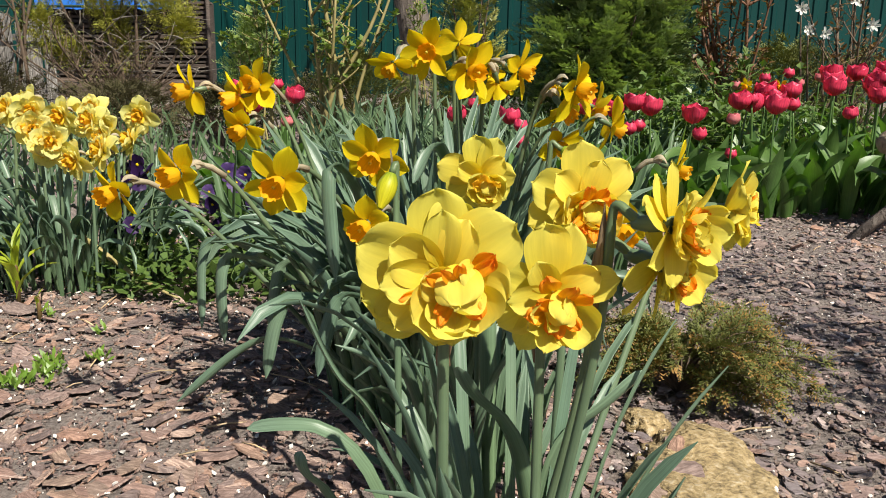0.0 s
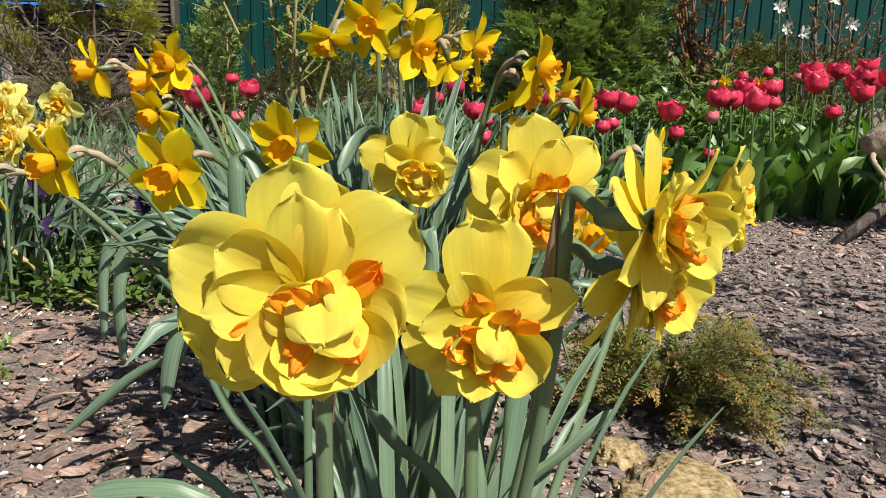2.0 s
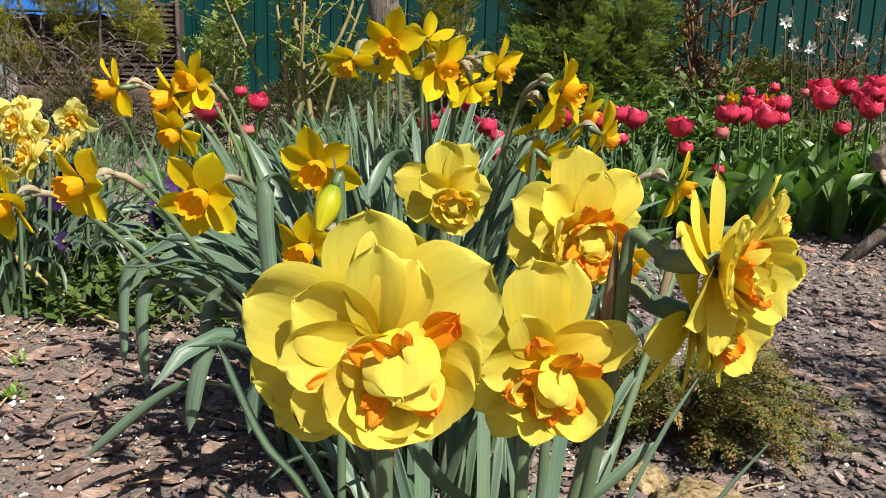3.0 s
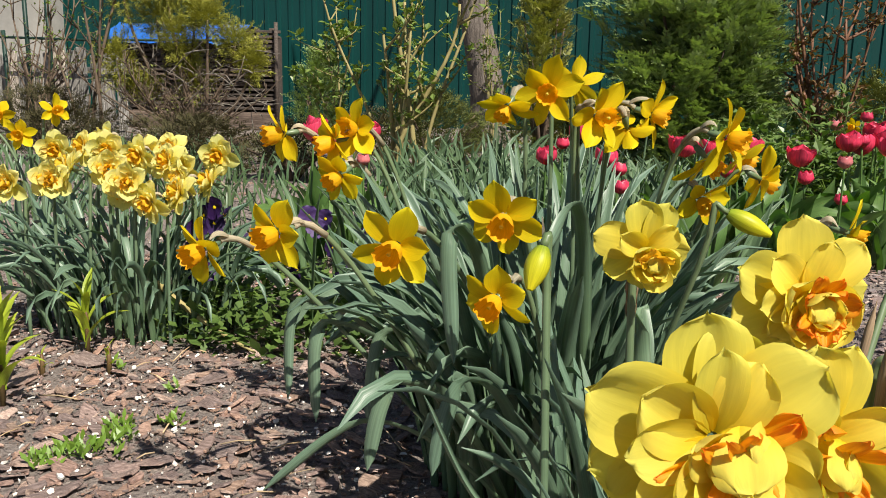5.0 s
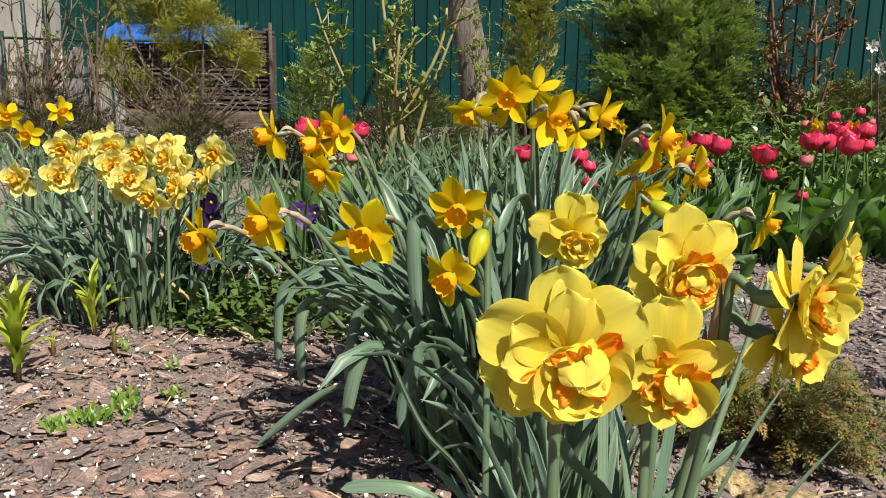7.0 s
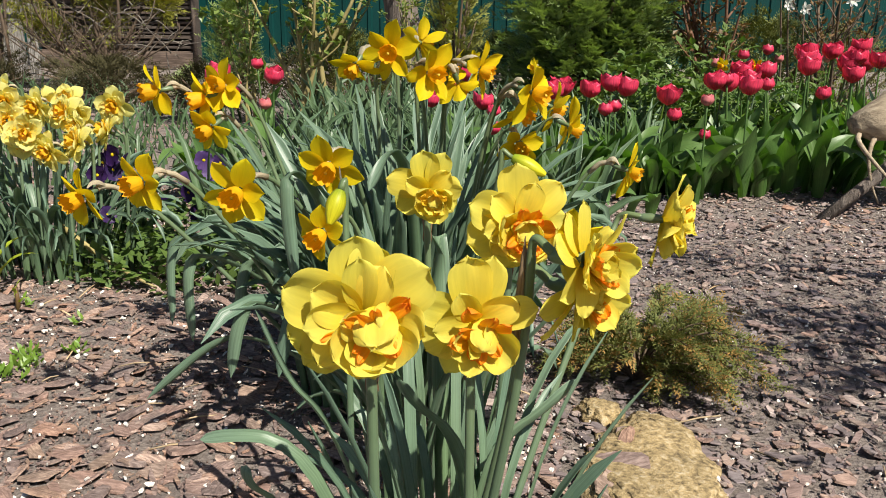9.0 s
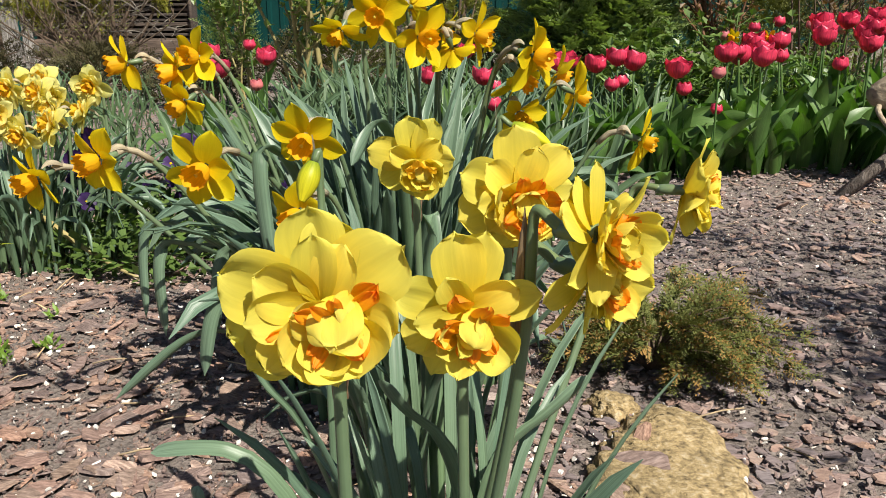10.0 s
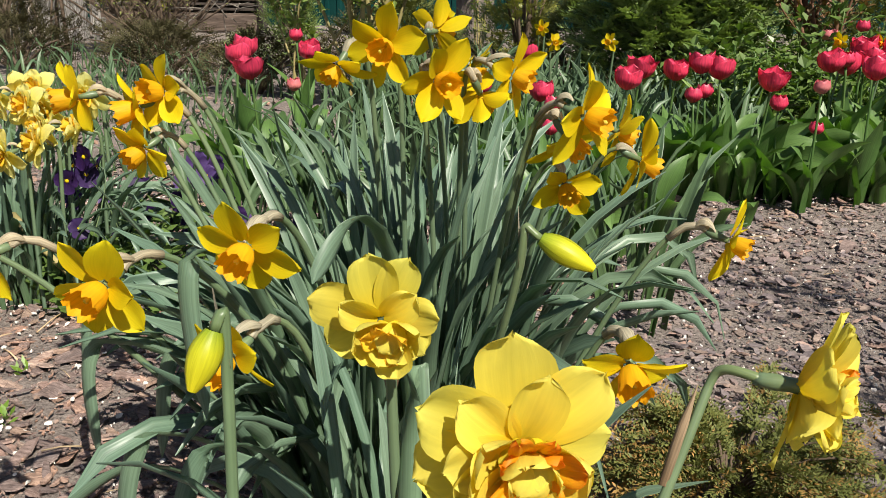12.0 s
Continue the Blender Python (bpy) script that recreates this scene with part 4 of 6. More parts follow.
rng = random.Random(21)
for x, y, z, k in ((0.525, 3.00, 0.430, 0), (0.616, 2.95, 0.451, 3), (0.685, 2.93, 0.437, 3), (0.767, 2.90, 0.425, 1), (0.618, 2.90, 0.372, 2), (0.668, 2.95, 0.382, 2),
                   (0.848, 2.93, 0.363, 2), (0.401, 2.90, 0.446, 1), (1.003, 3.00, 0.460, 3), (1.040, 3.02, 0.450, 0), (1.062, 3.05, 0.477, 2)):
    place_tulip(x, y, z, k, rng)
for x, y, z, k in ((1.071, 2.90, 0.451, 3), (1.126, 3.00, 0.469, 1), (1.211, 3.10, 0.495, 0), (1.150, 3.20, 0.499, 3), (1.313, 3.80, 0.538, 2), (1.401, 3.90, 0.560, 2),
                   (1.340, 3.30, 0.537, 0), (1.326, 3.10, 0.510, 3), (1.438, 3.35, 0.557, 1), (1.460, 3.20, 0.517, 1), (1.517, 3.20, 0.533, 1), (1.488, 3.10, 0.485, 3)):
    place_tulip(x, y, z, k, rng)
for x, y, z, k in ((1.40, 3.25, 0.520, 3), (1.55, 3.28, 0.545, 0), (1.62, 3.25, 0.520, 3), (1.22, 3.05, 0.460, 2), (1.10, 3.12, 0.480, 0), (1.48, 3.38, 0.560, 3)):
    place_tulip(x, y, z, k, rng)
for x, y, z, k in ((1.357, 3.00, 0.438, 2), (1.632, 3.40, 0.580, 0), (1.595, 3.15, 0.535, 3), (1.70, 3.3, 0.55, 3), (1.80, 3.2, 0.54, 0), (-0.698, 3.30, 0.444, 0), (-0.811, 3.6, 0.481, 2),
                   (-0.788, 2.85, 0.454, 0), (-0.783, 3.00, 0.466, 3), (-0.664, 2.80, 0.425, 1)):
    place_tulip(x, y, z, k, rng)
for x, y, z, k in ((0.015, 2.62, 0.420, 0), (0.068, 2.80, 0.452, 2), (0.176, 2.42, 0.426, 0), (0.200, 2.36, 0.410, 2), (0.204, 2.26, 0.374, 2), (0.334, 2.42, 0.465, 3), (0.108, 3.0, 0.47, 0), (0.9, 2.85, 0.30, 2)):
    place_tulip(x, y, z, k, rng, 0.78)
pink = make_tulip(75, 0.36, 0.045, 0.0, M["petal_pink"], "pale pink tulip bud among green leaves", 2)
pink.matrix_basis = pose(0.948, 2.95, 0.02)
copy_thing(pink, pose(-0.62, 2.95, -0.02, 0, 0, 80))
copy_thing(pink, pose(2.0, 4.3, 0.08, 0, 0, 80))
for x, y, z, a in ((1.22, 4.02, 0.11, 20), (1.66, 4.22, 0.15, 140), (1.60, 4.30, 0.12, 220), (1.78, 4.15, 0.13, 300), (1.30, 4.25, 0.10, 75)):
    copy_thing(pink, pose(x, y, z, 0, 0, a))


def tulip_leaves(center, radii, count, seed):
    rng = random.Random(seed)
    root = thing("tulip_foliage", "broad glossy green tulip leaves crowding over the mulch", "foliage", (center[0], center[1], ground_z(*center)))
    for i in range(count):
        az, rr = rng.uniform(0, 6.283), math.sqrt(rng.random())
        b = (radii[0] * rr * math.cos(az), radii[1] * rr * math.sin(az), 0)
        laz = az + rng.uniform(-1.2, 1.2)
        part("leaf", tulip_leaf_bm(rng, b, laz, rng.uniform(0.18, 0.34), rng.uniform(0.055, 0.105), rng.uniform(0.1, 1.25), rng.uniform(-0.2, 1.9), rng.uniform(-1.8, 1.8)), M["leaf_tulip"], root)
    return root


tulip_leaves((0.70, 3.16), (0.36, 0.12), 84, 31)
def edge_leaves():
    rng = random.Random(36)
    root = thing("tulip_foliage", "low broad blue-green tulip leaves over the path edge", "foliage", (0.52, 2.62, ground_z(0.52, 2.62)))
    for x, y, az, ln, w, lean, droop in ((0.0, 0.06, -1.2, 0.24, 0.085, 0.9, 1.2), (0.05, 0.12, -0.5, 0.20, 0.07, 0.8, 1.0), (-0.03, 0.10, -2.2, 0.22, 0.07, 0.6, 1.0), (0.16, 0.14, -1.1, 0.15, 0.05, 0.9, 0.8), (0.24, 0.20, -1.6, 0.16, 0.05, 0.8, 0.9), (0.0, 0.16, 0.8, 0.24, 0.07, 0.4, 0.5)):
        part("leaf", tulip_leaf_bm(rng, (x, y, 0), az, ln, w, lean, droop, rng.uniform(-0.4, 0.4)), M["leaf_tulip"], root)


edge_leaves()
tulip_leaves((1.25, 3.26), (0.36, 0.18), 92, 32)
tulip_leaves((1.68, 3.50), (0.25, 0.20), 30, 33)
tulip_leaves((-0.70, 2.95), (0.22, 0.25), 26, 34)
tulip_leaves((0.25, 2.55), (0.18, 0.30), 26, 35)


# ---- fence and far structures ----
def make_fence():
    root = thing("fence", "dark green corrugated sheet-metal garden fence", "fence", (0, 9.6, 0.1), kind="structure")
    for p in range(14):
        bm, uv = new_bm()
        x0 = -7.6 + p * 1.15
        prof = []
        for k in range(8):
            b = x0 + k * 0.14375
            prof += [(b, 0.0), (b + 0.07, 0.0), (b + 0.082, -0.018), (b + 0.12, -0.018), (b + 0.132, 0.0)]
        prof.append((x0 + 1.15, 0.0))
        z0, z1 = 0.0, 2.1
        front = [(x, y - 0.003 * (p % 2), z0) for x, y in prof], [(x, y - 0.003 * (p % 2), z1) for x, y in prof]
        back = [(x, y + 0.003, z1) for x, y in prof], [(x, y + 0.003, z0) for x, y in prof]
        grid = sheet(bm, [[Vector(v) for v in r] for r in (front[0], front[1], back[0], back[1])], uv)
        for f in bm.faces:
            f.smooth = False
        part("panel", bm, M["fence_green"], root)
    for z in (0.5, 1.6):
        bm, uv = new_bm()
        box_bm(bm, -7.6, 0.03, z, 8.5, 0.07, z + 0.04)
        part("rail", bm, M["rail_green"], root)


make_fence()


def slat_stack():
    root = thing("slat_stack", "stack of weathered brown slats behind a wire rail", "wood stack", (-3.75, 8.5, ground_z(-3.7, 8.5)))
    rng = random.Random(2)
    for i in range(18):
        bm, uv = new_bm()
        z = 0.16 + i * 0.049
        box_bm(bm, -0.95 + rng.uniform(-0.03, 0.03), rng.uniform(-0.02, 0.02), z, 0.78 + rng.uniform(-0.04, 0.04), 0.06, z + rng.uniform(0.022, 0.034), 0.003)
        part("slat", bm, M["brown_slat"], root)
    for i in range(11):
        bm, uv = new_bm()
        x = -0.9 + i * 0.158
        box_bm(bm, x, 0.075, 0.0, x + 0.05, 0.12, 1.05, 0.004)
        part("upright", bm, M["brown_slat"], root)
    bm, uv = new_bm()
    box_bm(bm, -0.95, 0.13, 0.0, 0.70, 0.42, 0.98, 0.01)
    part("core", bm, M["brown_slat"], root, "dark stacked timber behind the slats")
    bm, uv = new_bm()
    box_bm(bm, -0.95, -0.03, 0.0, 0.77, 0.075, 0.17, 0.008)
    part("plinth", bm, M["brown_slat"], root, "dark board at the foot")
    for x in (0.80,):
        bm, uv = new_bm()
        tube(bm, uv, [Vector((x, -0.04, 0)), Vector((x, -0.04, 1.1))], 0.02, 8)
        part("post", bm, M["brown_slat"], root)


slat_stack()


def tarp():
    bm, uv = new_bm()
    rows = []
    for i in range(9):
        rows.append([Vector((-4.75 + 1.50 * j / 16, 8.35 + 0.5 * i / 8, ground_z(-3.7, 8.5) + 0.985 + 0.10 * math.exp(-((i - 4) / 3) ** 2) + 0.05 * noise.noise((j * 0.5, i * 0.6, 1)) + (-0.12 if i == 0 else 0))) for j in range(17)])
    sheet(bm, rows, uv)
    ob = part("tarpaulin", bm, M["tarp"])
    tagged(ob, "crumpled blue tarpaulin over the slat stack", "tarpaulin")


tarp()


def wood_fence():
    root = thing("wood_fence", "grey weathered upright board fence", "fence", (-5.0, 7.4, ground_z(-5, 7.4)), kind="structure")
    rng = random.Random(3)
    for i in range(16):
        bm, uv = new_bm()
        x, h = -1.0 + i * 0.125, rng.uniform(0.72, 0.82)
        box_bm(bm, x, 0, 0, x + rng.uniform(0.09, 0.12), 0.02, h, 0.004)
        ob = part("board", bm, M["old_wood"], root)
        ob.rotation_euler.y = rng.uniform(-0.03, 0.03)
    for z in (0.15, 0.58):
        bm, uv = new_bm()
        box_bm(bm, -1.0, 0.022, z, 1.0, 0.05, z + 0.06)
        part("rail", bm, M["old_wood"], root)


wood_fence()


def wire_rail():
    root = thing("garden_rail", "thin dark green metal rail on posts", "railing", (-4.3, 7.2, ground_z(-4.3, 7.2)))
    for x, r, h in ((-1.05, 0.035, 0.95), (-0.78, 0.02, 0.95), (-0.55, 0.02, 1.5), (-0.33, 0.02, 1.5)):
        bm, uv = new_bm()
        tube(bm, uv, [Vector((x, 0, 0)), Vector((x - 0.02, 0, h))], r, 8)
        part("post", bm, M["rail_green"], root)
    bm, uv = new_bm()
    tube(bm, uv, [Vector((-1.3, 0, 0.90)), Vector((0, 0, 0.87)), Vector((1.6, 0, 0.88))], 0.012, 6)
    part("rail", bm, M["rail_green"], root)


wire_rail()


def outbuilding():
    root = thing("outbuilding", "plain light plaster wall of an outbuilding", "building", (-6.6, 9.2, ground_z(-6.6, 9.2)), kind="structure")
    bm, uv = new_bm()
    box_bm(bm, -1.5, 0, 0, 0.62, 0.3, 2.4, 0.01)
    part("wall", bm, M["plaster"], root)


outbuilding()


# ---- trees and shrubs ----
def tree_trunk():
    root = thing("tree", "grey-brown tree trunk with fissured bark before the fence", "tree", (-0.64, 7.2, ground_z(-0.64, 7.2)))
    bm, uv = new_bm()
    rng = random.Random(5)
    pts = [Vector((0.05 * math.sin(i * 0.5) - 0.012 * i, 0, i * 0.16 - 0.05)) for i in range(18)]
    rings = tube(bm, uv, pts, [0.155 - 0.0035 * i + 0.06 * math.exp(-i * 0.9) for i in range(18)], 20)
    for ring in rings:
        for v in ring:
            v.co += Vector((1, 1, 0)) * 0.012 * noise.noise(v.co * 9)
    part("trunk", bm, M["trunk"], root)
    for k in range(5):
        bm, uv = new_bm()
        b = pts[15 + k % 3]
        a = k * 1.256
        tube(bm, uv, bezier(b, b + Vector((math.cos(a) * 0.2, math.sin(a) * 0.2, 0.3)), b + Vector((math.cos(a) * 0.6, math.sin(a) * 0.6, 0.7)), b + Vector((math.cos(a) * 0.9, math.sin(a) * 0.9, 1.3)), 8), [0.06 - 0.006 * i for i in range(9)], 8)
        part("limb", bm, M["trunk"], root)


tree_trunk()


def fruit_tree():
    """A young tree beyond the path, unseen and added: its limbs reach over the mulch and shade it."""
    rng = random.Random(19)
    root = thing("fruit_tree", "unseen young tree added to shade the mulch path", "tree", (3.0, 1.0, ground_z(3.0, 1.0)))
    bm, uv = new_bm()
    tube(bm, uv, bezier(Vector((0, 0, -0.05)), Vector((0.03, 0, 0.6)), Vector((-0.05, 0.02, 1.2)), Vector((0.0, 0.05, 2.4)), 14), [0.06 - 0.0025 * i for i in range(15)], 10)
    part("trunk", bm, M["trunk"], root)
    for k, (ex, ey, ez, bz) in enumerate(((-1.26, -0.16, 1.50, 1.2), (-1.34, -0.40, 1.46, 1.1), (-1.56, 0.43, 1.50, 1.3), (0.8, -0.5, 2.2, 1.5), (0.5, 0.9, 2.3, 1.6), (-0.3, -0.9, 2.3, 1.7))):
        b, e = Vector((-0.01, 0.02, bz)), Vector((ex, ey, ez))
        pts = bezier(b, b.lerp(e, 0.3) + Vector((0, 0, 0.12)), b.lerp(e, 0.7) + Vector((0, 0, 0.08)), e, 12)
        bm, uv = new_bm()
        tube(bm, uv, pts, [0.030 - 0.0016 * i for i in range(13)], 7)
        part("limb", bm, M["trunk"], root)
        for j in range(16):
            p = pts[rng.randint(4, 12)]
            q = p + Vector((rng.uniform(-1, 1), rng.uniform(-1, 1), rng.uniform(-0.2, 0.8))) * 0.22
            bm, uv = new_bm()
            tube(bm, uv, bezier(p, p.lerp(q, 0.3) + Vector((0, 0, 0.02)), p.lerp(q, 0.7), q, 4), [0.006, 0.005, 0.004, 0.003, 0.002], 5)
            part("twig", bm, M["twig"], root)
        if k < 3:
            verts, faces = [], []
            for j in range(330 if k < 2 else 120):
                p = pts[rng.randint(7, 12)] + Vector((rng.gauss(0, 0.16), rng.gauss(0, 0.13), rng.gauss(0.03, 0.10)))
                d = Vector((rng.uniform(-1, 1), rng.uniform(-1, 1), rng.uniform(-0.3, 0.5))).normalized() * rng.uniform(0.03, 0.06)
                s = d.cross(Vector((rng.uniform(-0.5, 0.5), rng.uniform(-0.5, 0.5), 1))).normalized() * d.length * 0.3
                n = len(verts)
                verts += [tuple(p), tuple(p + d * 0.5 + s), tuple(p + d), tuple(p + d * 0.5 - s)]
                faces.append((n, n + 1, n + 2, n + 3))
            part_mesh("leaves", arrays_mesh("leaves", verts, faces), M["leaf_rose"], root)


fruit_tree()


def spray_arrays(rng, verts, faces, uvs, origin, direction, length, droop=0.15, blades=9, blade=0.30, flat=0.25, wide=0.17):
    """One flat fan of scale-leaf twigs: a rib with paired blades."""
    d = Vector(direction).normalized()
    side = d.cross(Vector((rng.uniform(-0.5, 0.5), rng.uniform(-0.5, 0.5), 1)))
    side = side.normalized() if side.length > 0.05 else Vector((1, 0, 0))
    up = side.cross(d)
    for b in range(blades):
        u = (b + 0.5) / blades
        p = origin + d * length * u + up * (-droop * length * u * u)
        s = 1 if b % 2 else -1
        bl = length * blade * (1.15 - 0.6 * u) * rng.uniform(0.7, 1.2)
        q = p + (d * 0.75 + side * s * rng.uniform(0.5, 0.9) + up * rng.uniform(-flat, flat)) * bl
        w = (d * 0.5 - side * s * 0.5) * bl * wide + up * rng.uniform(-0.1, 0.1) * bl * 0.2
        k = len(verts)
        mid = p.lerp(q, 0.55)
        verts += [p, mid + w, q, mid - w]
        faces.append((k, k + 1, k + 2, k + 3))
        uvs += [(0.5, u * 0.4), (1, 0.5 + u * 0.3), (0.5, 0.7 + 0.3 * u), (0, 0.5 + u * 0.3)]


def uv_mesh(name, verts, faces, uvs):
    me = arrays_mesh(name, [tuple(v) for v in verts], faces)
    layer = me.uv_layers.new(name="uv")
    layer.data.foreach_set("uv", [c for uv in uvs for c in uv])
    return me


def bush(name, label, category, at, shape, count, seed, material, spray=(0.07, 0.13), up_bias=0.4, blades=9, trunk=True, hollow=0.45, lumps=3.0, blade=0.30):
    """A shrub: stems and limbs inside, a crown of many sprays in an uneven hull. shape: half widths x, y and height."""
    rng = random.Random(seed)
    root = thing(name, label, category, (at[0], at[1], ground_z(at[0], at[1])))
    if trunk:
        for k in range(9):
            bm, uv = new_bm()
            a = k * 0.7 + rng.uniform(0, 0.5)
            e = Vector((shape[0] * 0.75 * math.cos(a), shape[1] * 0.75 * math.sin(a), shape[2] * rng.uniform(0.4, 0.9)))
            tube(bm, uv, bezier(Vector((0, 0, -0.02)), Vector((e.x * 0.2, e.y * 0.2, e.z * 0.3)), e * 0.6 + Vector((0, 0, 0.05)), e, 7), [0.018 - 0.002 * i for i in range(8)], 6)
            part("branch", bm, M["twig"], root)
    verts, faces, uvs = [], [], []
    for i in range(count):
        z = rng.random() ** 0.85
        prof = math.sin(math.pi * min(1, 0.22 + 0.78 * z)) ** 0.6
        a = rng.uniform(0, 6.283)
        lump = 0.78 + 0.55 * noise.noise((math.cos(a) * lumps * 0.5, math.sin(a) * lumps * 0.5, z * lumps + seed))
        if lumps > 5.5:
            lump = 0.74 + 0.95 * noise.noise((math.cos(a) * lumps * 0.6, math.sin(a) * lumps * 0.6, z * lumps * 1.3 + seed))
        if lumps > 8 and noise.noise((math.cos(a) * 2.2 + 7, math.sin(a) * 2.2, z * 3.0)) < -0.12:
            continue
        r = (hollow + (1 - hollow) * math.sqrt(rng.random())) * prof * lump
        p = Vector((shape[0] * r * math.cos(a), shape[1] * r * math.sin(a), 0.03 + shape[2] * z * (0.92 + 0.14 * noise.noise((a, z * 3, seed)))))
        d = Vector((math.cos(a) * shape[0], math.sin(a) * shape[1], (up_bias + z * 0.5) * max(shape[0], 0.15))) + Vector((rng.uniform(-1, 1), rng.uniform(-1, 1), rng.uniform(-0.5, 0.9))) * shape[0] * 0.6
        spray_arrays(rng, verts, faces, uvs, p, d, rng.uniform(*spray), 0.25, blades, blade, 0.35, 0.27)
    part_mesh("crown", uv_mesh("crown", verts, faces, uvs), material, root)
    return root


def leafy_canes(name, label, category, at, canes, seed, cane_mat, leaf_mat, height, spread, leaf=(0.03, 0.05), per=16, radius=0.007, branchy=3, top_only=0.3):
    """Upright canes with side twigs and small pointed leaves along them."""
    rng = random.Random(seed)
    root = thing(name, label, category, (at[0], at[1], ground_z(at[0], at[1])))
    verts, faces, uvs = [], [], []

    def leaves_along(pts, n):
        for i in range(n):
            p = pts[min(len(pts) - 1, int(len(pts) * rng.uniform(top_only, 1)))] + Vector((rng.uniform(-1, 1), rng.uniform(-1, 1), rng.uniform(-1, 1))) * 0.02
            d = Vector((rng.uniform(-1, 1), rng.uniform(-1, 1), rng.uniform(-0.2, 0.8))).normalized()
            s = d.cross(Vector((rng.uniform(-0.3, 0.3), rng.uniform(-0.3, 0.3), 1))).normalized()
            ln = rng.uniform(*leaf)
            up = s.cross(d) * ln * 0.12
            k = len(verts)
            verts.extend([p, p + d * ln * 0.45 + s * ln * 0.3 + up, p + d * ln, p + d * ln * 0.45 - s * ln * 0.3 + up, p + d * ln * 0.5])
            faces.extend([(k, k + 4, k + 1), (k + 1, k + 4, k + 2), (k, k + 3, k + 4), (k + 4, k + 3, k + 2)])
            uvs.extend([(0.5, 0), (0.5, 0.5), (1, 0.5), (1, 0.5), (0.5, 0.5), (0.5, 1), (0.5, 0), (0, 0.5), (0.5, 0.5), (0.5, 0.5), (0, 0.5), (0.5, 1)])

    for c in range(canes):
        a, h = rng.uniform(0, 6.283), height * rng.uniform(0.65, 1.1)
        b = Vector((rng.uniform(-1, 1), rng.uniform(-1, 1), 0)) * spread * 0.25
        e = b + Vector((math.cos(a) * spread * rng.uniform(0.2, 1), math.sin(a) * spread * rng.uniform(0.2, 1), h))
        pts = bezier(b - Vector((0, 0, 0.02)), b + Vector((0, 0, h * 0.4)), e - Vector((0, 0, h * 0.35)) + Vector((rng.uniform(-1, 1), rng.uniform(-1, 1), 0)) * 0.05, e, 10)
        bm, uv = new_bm()
        r0 = radius * rng.uniform(0.6, 1.2)
        tube(bm, uv, pts, [r0 * (1 - 0.06 * i) for i in range(11)], 7)
        twigs = []
        for k in range(branchy):
            p = pts[rng.randint(4, 9)]
            q = p + Vector((rng.uniform(-1, 1), rng.uniform(-1, 1), rng.uniform(0.3, 1.2))) * 0.16
            tp = bezier(p, p + (q - p) * 0.3, q - Vector((0, 0, 0.02)), q, 5)
            tube(bm, uv, tp, [r0 * 0.5 * (1 - 0.1 * i) for i in range(6)], 5)
            twigs.append(tp)
        part("cane", bm, cane_mat, root)
        leaves_along(pts, per)
        for tp in twigs:
            leaves_along(tp, per // 2)
    part_mesh("leaves", uv_mesh("leaves", verts, faces, uvs), leaf_mat, root)
    return root


